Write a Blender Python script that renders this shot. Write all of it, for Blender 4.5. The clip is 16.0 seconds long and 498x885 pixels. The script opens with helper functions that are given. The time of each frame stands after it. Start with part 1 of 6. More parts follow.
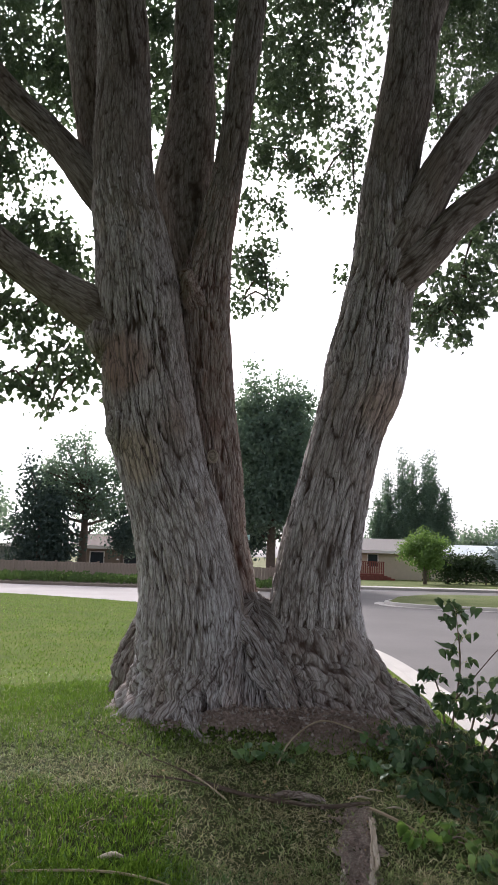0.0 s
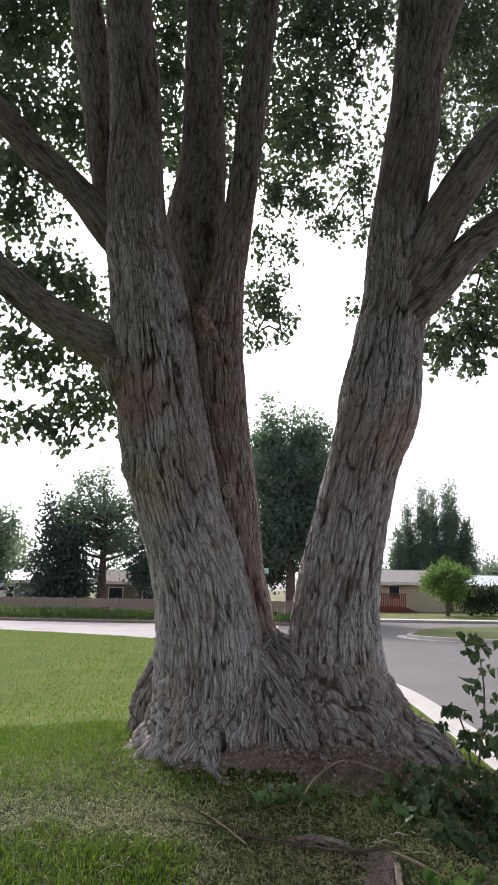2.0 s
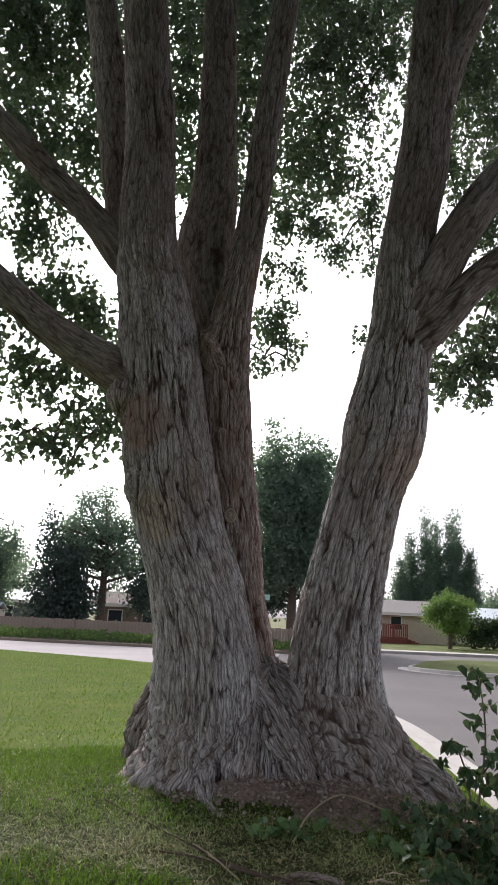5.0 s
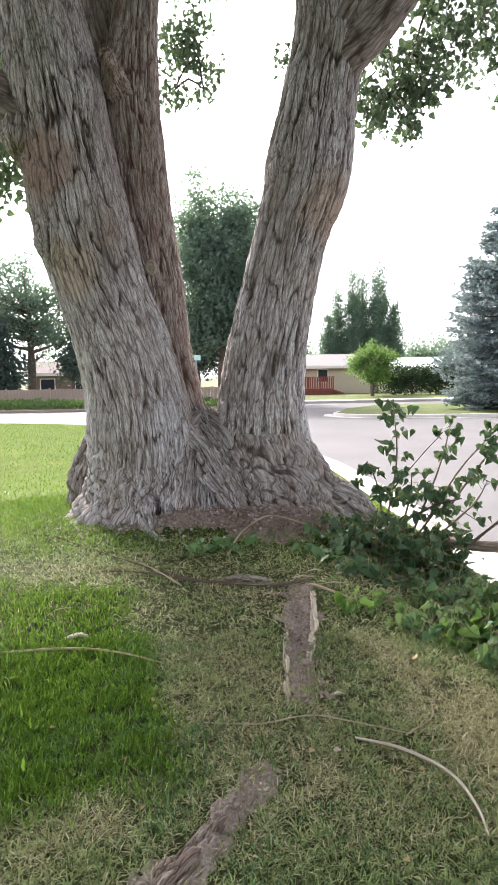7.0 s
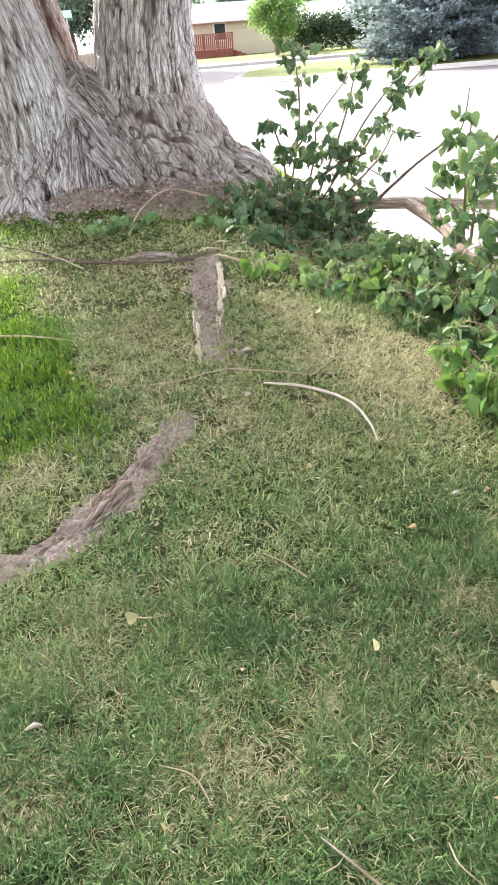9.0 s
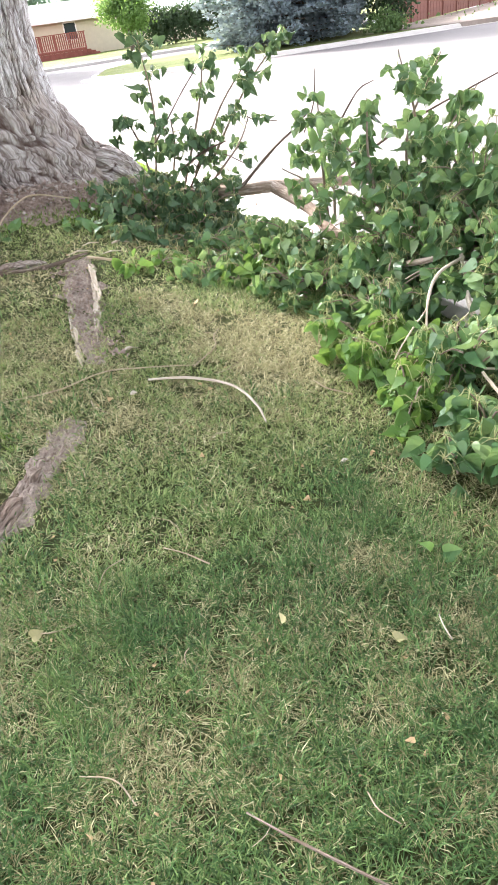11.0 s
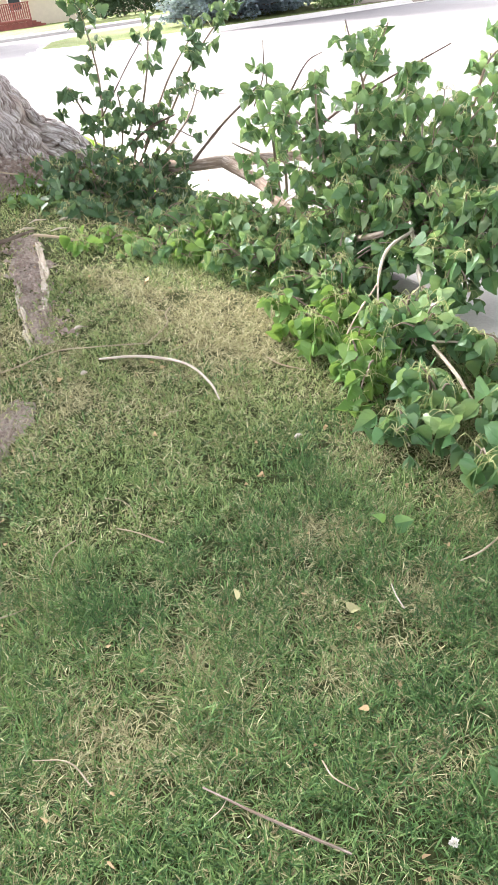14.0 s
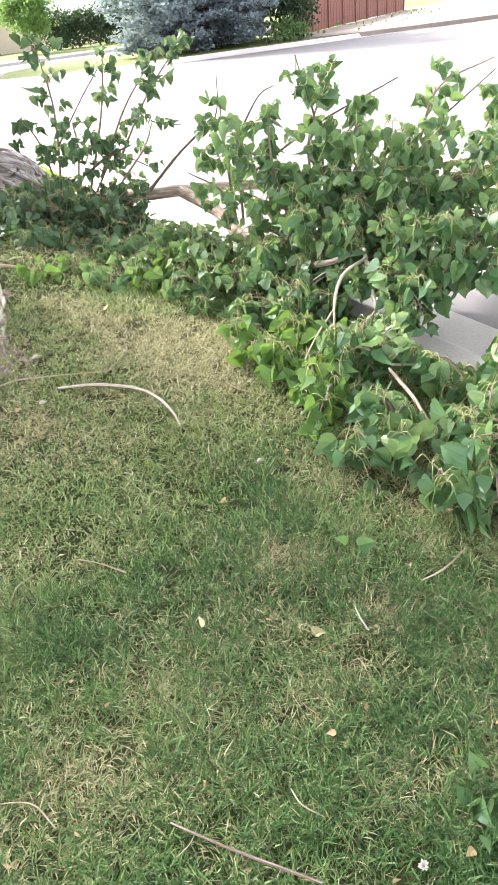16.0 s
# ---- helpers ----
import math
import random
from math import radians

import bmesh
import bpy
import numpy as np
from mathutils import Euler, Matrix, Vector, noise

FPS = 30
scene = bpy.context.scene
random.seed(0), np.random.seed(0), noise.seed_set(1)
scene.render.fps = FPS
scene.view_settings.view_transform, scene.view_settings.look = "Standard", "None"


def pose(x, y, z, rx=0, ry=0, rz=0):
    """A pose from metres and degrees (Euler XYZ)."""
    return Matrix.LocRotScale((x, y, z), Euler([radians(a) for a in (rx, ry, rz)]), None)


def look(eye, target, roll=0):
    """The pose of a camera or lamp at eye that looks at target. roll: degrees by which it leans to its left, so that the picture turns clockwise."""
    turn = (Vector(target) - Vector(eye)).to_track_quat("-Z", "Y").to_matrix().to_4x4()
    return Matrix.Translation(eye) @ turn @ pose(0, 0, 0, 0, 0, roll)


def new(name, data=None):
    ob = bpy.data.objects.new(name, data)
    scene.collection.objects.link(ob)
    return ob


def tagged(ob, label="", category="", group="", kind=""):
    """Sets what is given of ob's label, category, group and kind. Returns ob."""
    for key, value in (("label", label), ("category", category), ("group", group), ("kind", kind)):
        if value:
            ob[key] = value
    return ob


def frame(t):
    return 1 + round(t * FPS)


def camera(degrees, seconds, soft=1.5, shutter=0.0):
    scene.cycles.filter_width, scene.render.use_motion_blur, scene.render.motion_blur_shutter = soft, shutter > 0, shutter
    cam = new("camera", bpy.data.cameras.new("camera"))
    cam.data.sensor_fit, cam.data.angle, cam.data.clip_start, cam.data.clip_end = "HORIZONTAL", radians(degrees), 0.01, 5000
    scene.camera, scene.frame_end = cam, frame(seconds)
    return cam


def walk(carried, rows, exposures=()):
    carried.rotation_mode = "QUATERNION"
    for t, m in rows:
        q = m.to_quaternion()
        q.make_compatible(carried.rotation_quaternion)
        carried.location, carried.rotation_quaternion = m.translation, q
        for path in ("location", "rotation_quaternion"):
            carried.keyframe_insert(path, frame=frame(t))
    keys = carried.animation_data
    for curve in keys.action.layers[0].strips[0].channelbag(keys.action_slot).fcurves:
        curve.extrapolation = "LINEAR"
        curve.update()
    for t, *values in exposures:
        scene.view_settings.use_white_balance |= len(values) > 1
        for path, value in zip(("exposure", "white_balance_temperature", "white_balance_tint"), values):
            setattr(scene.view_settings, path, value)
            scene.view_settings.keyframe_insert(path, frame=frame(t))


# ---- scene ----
cam = camera(40.98, 16.0, soft=1.2)
# seconds, eye x y z, pitch, roll, yaw
CAM = [
    (0.0, -0.023, 0.013, 1.620, 9.68, -1.60, -0.00),
    (0.5, -0.024, 0.014, 1.623, 9.64, -1.01, 1.21),
    (1.0, -0.018, -0.003, 1.629, 11.25, -0.74, 2.17),
    (1.5, -0.002, -0.001, 1.632, 11.76, -0.98, 1.86),
    (2.0, -0.003, 0.007, 1.632, 12.43, -0.82, 1.65),
    (2.5, 0.004, -0.013, 1.640, 15.97, -1.31, 1.49),
    (3.0, 0.005, -0.014, 1.645, 16.96, -1.12, 1.98),
    (3.2, 0.007, -0.022, 1.641, 16.17, -1.33, 1.97),
    (5.3, 0.002, 0.020, 1.632, 14.56, -2.43, 1.69),
    (5.5, 0.000, 0.023, 1.626, 13.88, -2.03, 2.16),
    (6.0, -0.003, 0.026, 1.569, 0.75, 0.20, 0.46),
    (6.5, 0.008, -0.021, 1.560, -5.79, 1.88, -4.86),
    (7.0, 0.045, 0.032, 1.533, -5.60, 0.92, -4.01),
    (7.5, 0.045, -0.017, 1.523, -9.45, 0.08, -6.81),
    (8.0, 0.040, -0.024, 1.503, -14.93, -1.30, -8.28),
    (8.5, 0.038, -0.026, 1.458, -25.72, 0.43, -9.92),
    (9.0, 0.086, -0.017, 1.395, -31.63, 3.82, -12.38),
    (9.5, 0.112, -0.028, 1.383, -32.94, 4.95, -18.70),
    (10.0, 0.121, -0.038, 1.374, -34.77, 5.76, -19.88),
    (10.2, 0.132, -0.048, 1.380, -33.57, 6.28, -20.90),
    (12.3, 0.171, -0.057, 1.366, -32.67, 5.97, -24.76),
    (12.5, 0.174, -0.056, 1.365, -32.67, 5.81, -25.32),
    (13.0, 0.183, -0.059, 1.359, -33.61, 6.30, -26.69),
    (13.5, 0.177, -0.059, 1.358, -34.21, 5.82, -27.29),
    (14.0, 0.185, -0.060, 1.352, -35.06, 6.03, -26.63),
    (14.5, 0.185, -0.064, 1.361, -33.28, 6.02, -25.96),
    (15.0, 0.199, -0.059, 1.358, -33.50, 6.46, -26.67),
    (15.5, 0.196, -0.062, 1.358, -33.45, 6.13, -28.31),
    (16.0, 0.193, -0.067, 1.361, -33.37, 5.51, -30.01),
]
STOPS = [(0.0, 0.50), (2.0, 0.52), (2.5, 0.34), (3.0, 0.3), (5.5, 0.36), (6.0, 0.62), (6.5, 1.56), (7.0, 1.70), (8.0, 1.88), (9.0, 2.66), (10.0, 2.72), (16.0, 2.8)]
walk(cam, [(t, pose(x, y, z, 90 + pitch, roll, yaw)) for t, x, y, z, pitch, roll, yaw in CAM], [(t, s, 6160 if t < 6 else 6230 if t < 8.5 else 6270, 20 if t < 6 else 18 if t < 8.5 else 18) for t, s in STOPS])

# ---- light: hazy bright sky, low veiled sun ahead ----
SUN_AZ, SUN_EL = -20.0, 36.0
world = bpy.data.worlds.new("sky")
scene.world = world
world.use_nodes = True
wt = world.node_tree
sky = wt.nodes.new("ShaderNodeTexSky")
sky.sky_type, sky.sun_disc = "NISHITA", False
sky.sun_elevation, sky.sun_rotation = radians(SUN_EL), radians(SUN_AZ)
sky.dust_density, sky.air_density = 4.0, 1.0
haze = wt.nodes.new("ShaderNodeHueSaturation")
haze.inputs["Saturation"].default_value = 0.15
wt.links.new(sky.outputs[0], haze.inputs["Color"])
wt.links.new(haze.outputs[0], wt.nodes["Background"].inputs[0])
wt.nodes["Background"].inputs[1].default_value = 0.15
sun = new("sun", bpy.data.lights.new("sun", "SUN"))
sun.data.energy, sun.data.angle, sun.data.color = 2.6, radians(11.0), (1.0, 0.95, 0.86)
sa, se = radians(SUN_AZ), radians(SUN_EL)
sun_dir = Vector((math.sin(sa) * math.cos(se), math.cos(sa) * math.cos(se), math.sin(se)))
sun.matrix_world = look(sun_dir * 60, (0, 0, 0))

# ---- materials ----
def rgba(c):
    return (c[0], c[1], c[2], 1.0)


def base_mat(name, rough=0.85, spec=0.3):
    m = bpy.data.materials.new(name)
    m.use_nodes = True
    nt = m.node_tree
    p = nt.nodes["Principled BSDF"]
    p.inputs["Roughness"].default_value = rough
    p.inputs["Specular IOR Level"].default_value = spec
    return m, nt, p


def ramp_of(nt, source, stops):
    r = nt.nodes.new("ShaderNodeValToRGB")
    while len(r.color_ramp.elements) < len(stops):
        r.color_ramp.elements.new(0.5)
    for e, (pos, c) in zip(r.color_ramp.elements, stops):
        e.position, e.color = pos, rgba(c)
    nt.links.new(source, r.inputs[0])
    return r.outputs[0]


def coords(nt, kind="Object", stretch=(1, 1, 1)):
    tc = nt.nodes.new("ShaderNodeTexCoord")
    mp = nt.nodes.new("ShaderNodeMapping")
    mp.inputs["Scale"].default_value = stretch
    nt.links.new(tc.outputs[kind], mp.inputs[0])
    return mp.outputs[0]


def noise_tex(nt, vec, scale, detail=6, rough=0.6):
    n = nt.nodes.new("ShaderNodeTexNoise")
    n.inputs["Scale"].default_value, n.inputs["Detail"].default_value, n.inputs["Roughness"].default_value = scale, detail, rough
    nt.links.new(vec, n.inputs["Vector"])
    return n.outputs[0]


def mixed(nt, fac, a, b, mode="MIX"):
    x = nt.nodes.new("ShaderNodeMix")
    x.data_type, x.blend_type = "RGBA", mode
    for sock, v in ((x.inputs[0], fac), (x.inputs[6], a), (x.inputs[7], b)):
        if hasattr(v, "is_output"):
            nt.links.new(v, sock)
        else:
            sock.default_value = v if isinstance(v, float) else rgba(v)
    return x.outputs[2]


def bumped(nt, p, height, strength, distance):
    b = nt.nodes.new("ShaderNodeBump")
    b.inputs["Strength"].default_value, b.inputs["Distance"].default_value = strength, distance
    nt.links.new(height, b.inputs["Height"])
    nt.links.new(b.outputs[0], p.inputs["Normal"])


def ground_mat(name, fine, coarse, fine_scale, coarse_scale, rough=0.95, bump=0.5, dist=0.02, stretch=(1, 1, 1), blend=0.5):
    """Two colour ramps at two scales, and a relief."""
    m, nt, p = base_mat(name, rough, 0.12)
    v = coords(nt, "Object", stretch)
    nf, nc = noise_tex(nt, v, fine_scale), noise_tex(nt, v, coarse_scale, 4, 0.55)
    col = mixed(nt, blend, ramp_of(nt, nf, fine), ramp_of(nt, nc, coarse))
    nt.links.new(col, p.inputs["Base Color"])
    bumped(nt, p, nf, bump, dist)
    return m


def leaf_mat(name, dark, light, glow, through_light=0.35, rough=0.45, shine=0.4, stops=(0.0, 0.5, 0.8, 1.0), blotch=1.0):
    """Leaf: every leaf its own tone, glossy skin, light shining through."""
    m, nt, p = base_mat(name, rough, shine)
    g = nt.nodes.new("ShaderNodeNewGeometry")
    col = ramp_of(nt, g.outputs["Random Per Island"], [(stops[0], dark), (stops[1], light), (stops[2], light), (stops[3], glow)])
    n = noise_tex(nt, coords(nt), 35.0, 3)
    if blotch < 1.0:
        k = nt.nodes.new("ShaderNodeMath")
        k.operation = "MULTIPLY"
        nt.links.new(n, k.inputs[0])
        k.inputs[1].default_value = blotch
        n = k.outputs[0]
    col = mixed(nt, n, col, (light[0] * 0.7, light[1] * 0.75, light[2] * 0.8))
    nt.links.new(col, p.inputs["Base Color"])
    t = nt.nodes.new("ShaderNodeBsdfTranslucent")
    tcol = mixed(nt, 0.6, col, (glow[0] * 1.6, glow[1] * 1.6, glow[2]))
    nt.links.new(tcol, t.inputs[0])
    s = nt.nodes.new("ShaderNodeMixShader")
    s.inputs[0].default_value = through_light
    nt.links.new(p.outputs[0], s.inputs[1])
    nt.links.new(t.outputs[0], s.inputs[2])
    nt.links.new(s.outputs[0], nt.nodes["Material Output"].inputs[0])
    return m


def bark_mat(name, grey, brown, pale, red, inner=None, raw=(), fineness=1.0):
    """Furrowed bark: streaks along the grain, weathered grey plates, reddish patches, furrows of raw brown bark
    darkened with painted shade.
    """
    m, nt, p = base_mat(name, 0.95, 0.15)
    uv = nt.nodes.new("ShaderNodeAttribute")
    uv.attribute_name = "grain"
    mp = nt.nodes.new("ShaderNodeMapping")
    mp.inputs["Scale"].default_value = (1, 1, 0.16)
    nt.links.new(uv.outputs["Vector"], mp.inputs[0])
    streak = noise_tex(nt, mp.outputs[0], 70.0, 9, 0.68)
    big = noise_tex(nt, coords(nt), 1.4, 5, 0.6)
    patch = noise_tex(nt, coords(nt, "Object", (1, 1, 0.5)), 3.2, 5, 0.65)
    col = ramp_of(nt, streak, [(0.36, brown), (0.5, grey), (0.63, pale)])
    col = mixed(nt, ramp_of(nt, patch, [(0.52, (0, 0, 0)), (0.68, (0.85, 0.85, 0.85))]), col, red)
    col = mixed(nt, ramp_of(nt, big, [(0.4, (0.0, 0.0, 0.0)), (0.7, (0.45, 0.45, 0.45))]), col, grey)
    tone = noise_tex(nt, coords(nt, "Object", (1, 1, 0.45)), 1.7, 3, 0.5)
    col = mixed(nt, 1.0, col, ramp_of(nt, tone, [(0.34, (0.82, 0.76, 0.72)), (0.5, (1.02, 1.0, 0.98)), (0.66, (1.18, 1.18, 1.2))]), "MULTIPLY")
    for x, y, z, r, c in raw:
        # a spot where the old bark has flaked away
        d = nt.nodes.new("ShaderNodeVectorMath")
        d.operation = "DISTANCE"
        nt.links.new(coords(nt), d.inputs[0])
        d.inputs[1].default_value = (x, y, z)
        edge = nt.nodes.new("ShaderNodeMath")
        edge.operation = "MULTIPLY_ADD"
        nt.links.new(patch, edge.inputs[0])
        edge.inputs[1].default_value = 1.3 * r
        nt.links.new(d.outputs["Value"], edge.inputs[2])
        col = mixed(nt, ramp_of(nt, edge.outputs[0], [(1.3 * r, (0.8, 0.8, 0.8)), (1.75 * r, (0, 0, 0))]), col, c)
    pl = nt.nodes.new("ShaderNodeAttribute")
    pl.attribute_name = "plate"
    net = nt.nodes.new("ShaderNodeMapping")
    net.inputs["Scale"].default_value = (1, 1, 0.14)
    nt.links.new(uv.outputs["Vector"], net.inputs[0])
    wob = nt.nodes.new("ShaderNodeTexNoise")
    wob.inputs["Scale"].default_value, wob.inputs["Detail"].default_value = 13.0, 5.0
    nt.links.new(net.outputs[0], wob.inputs["Vector"])
    bent = nt.nodes.new("ShaderNodeVectorMath")
    bent.operation = "MULTIPLY_ADD"
    nt.links.new(wob.outputs["Color"], bent.inputs[0])
    bent.inputs[1].default_value = (0.09, 0.09, 0.09)
    nt.links.new(net.outputs[0], bent.inputs[2])
    edges = []
    for size in (17.0 * fineness, 42.0 * fineness):
        vo = nt.nodes.new("ShaderNodeTexVoronoi")
        vo.feature = "DISTANCE_TO_EDGE"
        vo.inputs["Scale"].default_value = size
        nt.links.new(bent.outputs[0], vo.inputs["Vector"])
        edges.append(vo.outputs["Distance"])
    # cracks and furrows: brown bark, with the shade inside them put into the colour
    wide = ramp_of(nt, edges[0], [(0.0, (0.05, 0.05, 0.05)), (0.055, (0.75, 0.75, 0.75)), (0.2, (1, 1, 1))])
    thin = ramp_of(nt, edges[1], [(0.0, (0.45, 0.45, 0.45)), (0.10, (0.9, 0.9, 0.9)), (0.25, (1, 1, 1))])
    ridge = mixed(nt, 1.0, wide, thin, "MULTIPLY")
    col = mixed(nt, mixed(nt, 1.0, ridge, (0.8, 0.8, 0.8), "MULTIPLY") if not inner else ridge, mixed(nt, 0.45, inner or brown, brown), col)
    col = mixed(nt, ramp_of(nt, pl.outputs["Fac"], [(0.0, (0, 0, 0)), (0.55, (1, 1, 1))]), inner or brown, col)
    nt.links.new(col, p.inputs["Base Color"])
    tall = mixed(nt, 0.3, ridge, streak)
    bumped(nt, p, tall, 0.85, 0.018 if inner else 0.006)
    return m


def flat_mat(name, c, rough=0.6, var=0.15, scale=8.0, metal=0.0):
    m, nt, p = base_mat(name, rough)
    p.inputs["Metallic"].default_value = metal
    n = noise_tex(nt, coords(nt), scale, 6, 0.65)
    lo, hi = [k * (1 - var) for k in c], [min(1, k * (1 + var)) for k in c]
    nt.links.new(ramp_of(nt, n, [(0.3, lo), (0.7, hi)]), p.inputs["Base Color"])
    bumped(nt, p, n, 0.2, 0.01)
    return m


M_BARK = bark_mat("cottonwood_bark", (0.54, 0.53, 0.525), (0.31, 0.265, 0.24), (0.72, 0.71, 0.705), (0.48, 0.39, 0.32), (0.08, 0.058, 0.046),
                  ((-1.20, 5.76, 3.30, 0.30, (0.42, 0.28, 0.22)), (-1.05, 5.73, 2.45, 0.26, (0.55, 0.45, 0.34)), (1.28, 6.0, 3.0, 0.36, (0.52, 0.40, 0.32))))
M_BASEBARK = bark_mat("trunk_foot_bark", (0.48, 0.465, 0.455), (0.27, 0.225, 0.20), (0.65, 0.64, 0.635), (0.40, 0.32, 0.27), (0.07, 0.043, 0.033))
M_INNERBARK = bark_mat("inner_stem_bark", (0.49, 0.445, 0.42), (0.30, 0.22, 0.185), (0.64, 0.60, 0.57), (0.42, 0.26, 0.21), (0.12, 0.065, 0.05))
# browner bark of the upper stems, darkened to stand for the crown's shade
M_UPPERSHADE = bark_mat("shaded_upper_bark", (0.34, 0.315, 0.285), (0.20, 0.17, 0.145), (0.46, 0.435, 0.40), (0.29, 0.235, 0.19), (0.075, 0.055, 0.043))
M_LIMB = bark_mat("fallen_limb_bark", (0.36, 0.31, 0.26), (0.20, 0.15, 0.11), (0.48, 0.43, 0.37), (0.30, 0.21, 0.15))
M_PALEBARK = bark_mat("pale_twig_bark", (0.60, 0.56, 0.48), (0.42, 0.36, 0.28), (0.74, 0.70, 0.62), (0.50, 0.40, 0.30))
M_DRYSTICK = bark_mat("dry_stick", (0.48, 0.42, 0.30), (0.30, 0.24, 0.16), (0.60, 0.54, 0.42), (0.36, 0.26, 0.17))
M_ROOTBARK = bark_mat("root_bark", (0.34, 0.285, 0.24), (0.18, 0.135, 0.105), (0.54, 0.48, 0.42), (0.28, 0.20, 0.155), (0.07, 0.05, 0.035), (), 2.0)
M_SLAB = bark_mat("weathered_loose_bark", (0.46, 0.42, 0.38), (0.27, 0.22, 0.18), (0.66, 0.62, 0.57), (0.38, 0.29, 0.23), (0.09, 0.06, 0.045), (), 2.2)
M_DARKSTICK = bark_mat("dark_stick", (0.16, 0.13, 0.10), (0.08, 0.06, 0.045), (0.34, 0.31, 0.27), (0.14, 0.09, 0.06))
M_CROWN = leaf_mat("crown_leaf", (0.055, 0.09, 0.065), (0.10, 0.15, 0.10), (0.16, 0.225, 0.135), 0.25)
M_LEAF = leaf_mat("fallen_leaf", (0.026, 0.078, 0.034), (0.078, 0.18, 0.068), (0.30, 0.41, 0.20), 0.28, 0.38, 0.5, (0.0, 0.42, 0.66, 1.0), 0.6)
# wilting leaf; the dark of sprays seen against the light is in its colour
M_DULLLEAF = leaf_mat("wilting_backlit_leaf", (0.028, 0.065, 0.032), (0.07, 0.145, 0.06), (0.25, 0.33, 0.19), 0.15, 0.42, 0.4, (0.0, 0.5, 0.85, 1.0))
M_STALK = flat_mat("leafstalk", (0.36, 0.38, 0.17), 0.5)
# fresh leaf, brightened: the glow of backlit clusters is put into its colour
M_FRESHGLOW = leaf_mat("fresh_glow_leaf", (0.05, 0.12, 0.035), (0.125, 0.245, 0.06), (0.26, 0.39, 0.10), 0.26, 0.42)
M_PETAL = flat_mat("white_petal", (0.72, 0.70, 0.64), 0.6, 0.1, 60)
M_YELLOWLEAF = flat_mat("yellow_leaf", (0.33, 0.31, 0.15), 0.6)
M_ROOTBARK_FLAKE = flat_mat("bark_flake", (0.27, 0.21, 0.175), 0.95, 0.5, 40)
M_GREYFLAKE = flat_mat("grey_bark_scrap", (0.36, 0.32, 0.285), 0.95, 0.4, 40)
M_WILTLEAF = flat_mat("wilted_leaf", (0.42, 0.30, 0.16), 0.8)
# wide blade tones: contrast of lit tips and shaded gaps put into the colour
GRASS_TONES = (0.0, 0.42, 0.62, 1.0)
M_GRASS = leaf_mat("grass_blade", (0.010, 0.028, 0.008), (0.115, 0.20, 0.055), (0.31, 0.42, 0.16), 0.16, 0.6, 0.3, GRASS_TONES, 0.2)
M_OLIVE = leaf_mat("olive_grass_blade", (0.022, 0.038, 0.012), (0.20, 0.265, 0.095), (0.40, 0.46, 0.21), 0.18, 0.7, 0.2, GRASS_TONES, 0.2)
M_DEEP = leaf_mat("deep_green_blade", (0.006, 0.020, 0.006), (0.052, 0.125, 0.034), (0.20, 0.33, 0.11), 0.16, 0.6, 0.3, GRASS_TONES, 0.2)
M_LUSH = leaf_mat("lush_grass_blade", (0.012, 0.038, 0.005), (0.074, 0.16, 0.020), (0.20, 0.32, 0.05), 0.3, 0.8, 0.06, GRASS_TONES, 0.3)
M_STRAW = leaf_mat("dry_grass_blade", (0.09, 0.078, 0.038), (0.315, 0.295, 0.155), (0.64, 0.61, 0.37), 0.12, 0.75, 0.2, GRASS_TONES, 0.2)
# thatch kept near-black, so the shade between blades is partly in its colour
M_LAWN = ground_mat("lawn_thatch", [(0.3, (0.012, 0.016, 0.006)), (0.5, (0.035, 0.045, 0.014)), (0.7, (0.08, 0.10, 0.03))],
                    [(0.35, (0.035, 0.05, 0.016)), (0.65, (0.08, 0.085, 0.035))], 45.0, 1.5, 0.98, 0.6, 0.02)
M_FARTURF = ground_mat("dense_turf", [(0.3, (0.05, 0.085, 0.008)), (0.7, (0.13, 0.18, 0.02))],
                       [(0.35, (0.06, 0.10, 0.010)), (0.65, (0.14, 0.165, 0.028))], 45.0, 0.9, 1.0, 0.6, 0.03)
M_FARLAWN = ground_mat("far_lawn", [(0.3, (0.07, 0.10, 0.028)), (0.7, (0.15, 0.18, 0.06))],
                       [(0.35, (0.085, 0.12, 0.03)), (0.65, (0.17, 0.18, 0.075))], 25.0, 0.6, 0.95, 0.8, 0.03)
M_EARTH = ground_mat("bare_earth", [(0.3, (0.14, 0.105, 0.085)), (0.5, (0.34, 0.285, 0.24)), (0.7, (0.56, 0.50, 0.44))],
                     [(0.35, (0.20, 0.15, 0.12)), (0.65, (0.38, 0.31, 0.26))], 75.0, 5.0, 1.0, 1.0, 0.03)
M_DUFF = ground_mat("bark_duff", [(0.3, (0.10, 0.07, 0.055)), (0.5, (0.27, 0.205, 0.17)), (0.7, (0.46, 0.39, 0.34))],
                    [(0.35, (0.18, 0.125, 0.10)), (0.65, (0.33, 0.27, 0.23))], 38.0, 4.0, 1.0, 1.0, 0.04)
M_ROAD = ground_mat("old_asphalt", [(0.3, (0.12, 0.113, 0.108)), (0.7, (0.175, 0.166, 0.159))],
                    [(0.35, (0.165, 0.159, 0.154)), (0.65, (0.215, 0.207, 0.20))], 140.0, 0.35, 0.9, 0.4, 0.004)
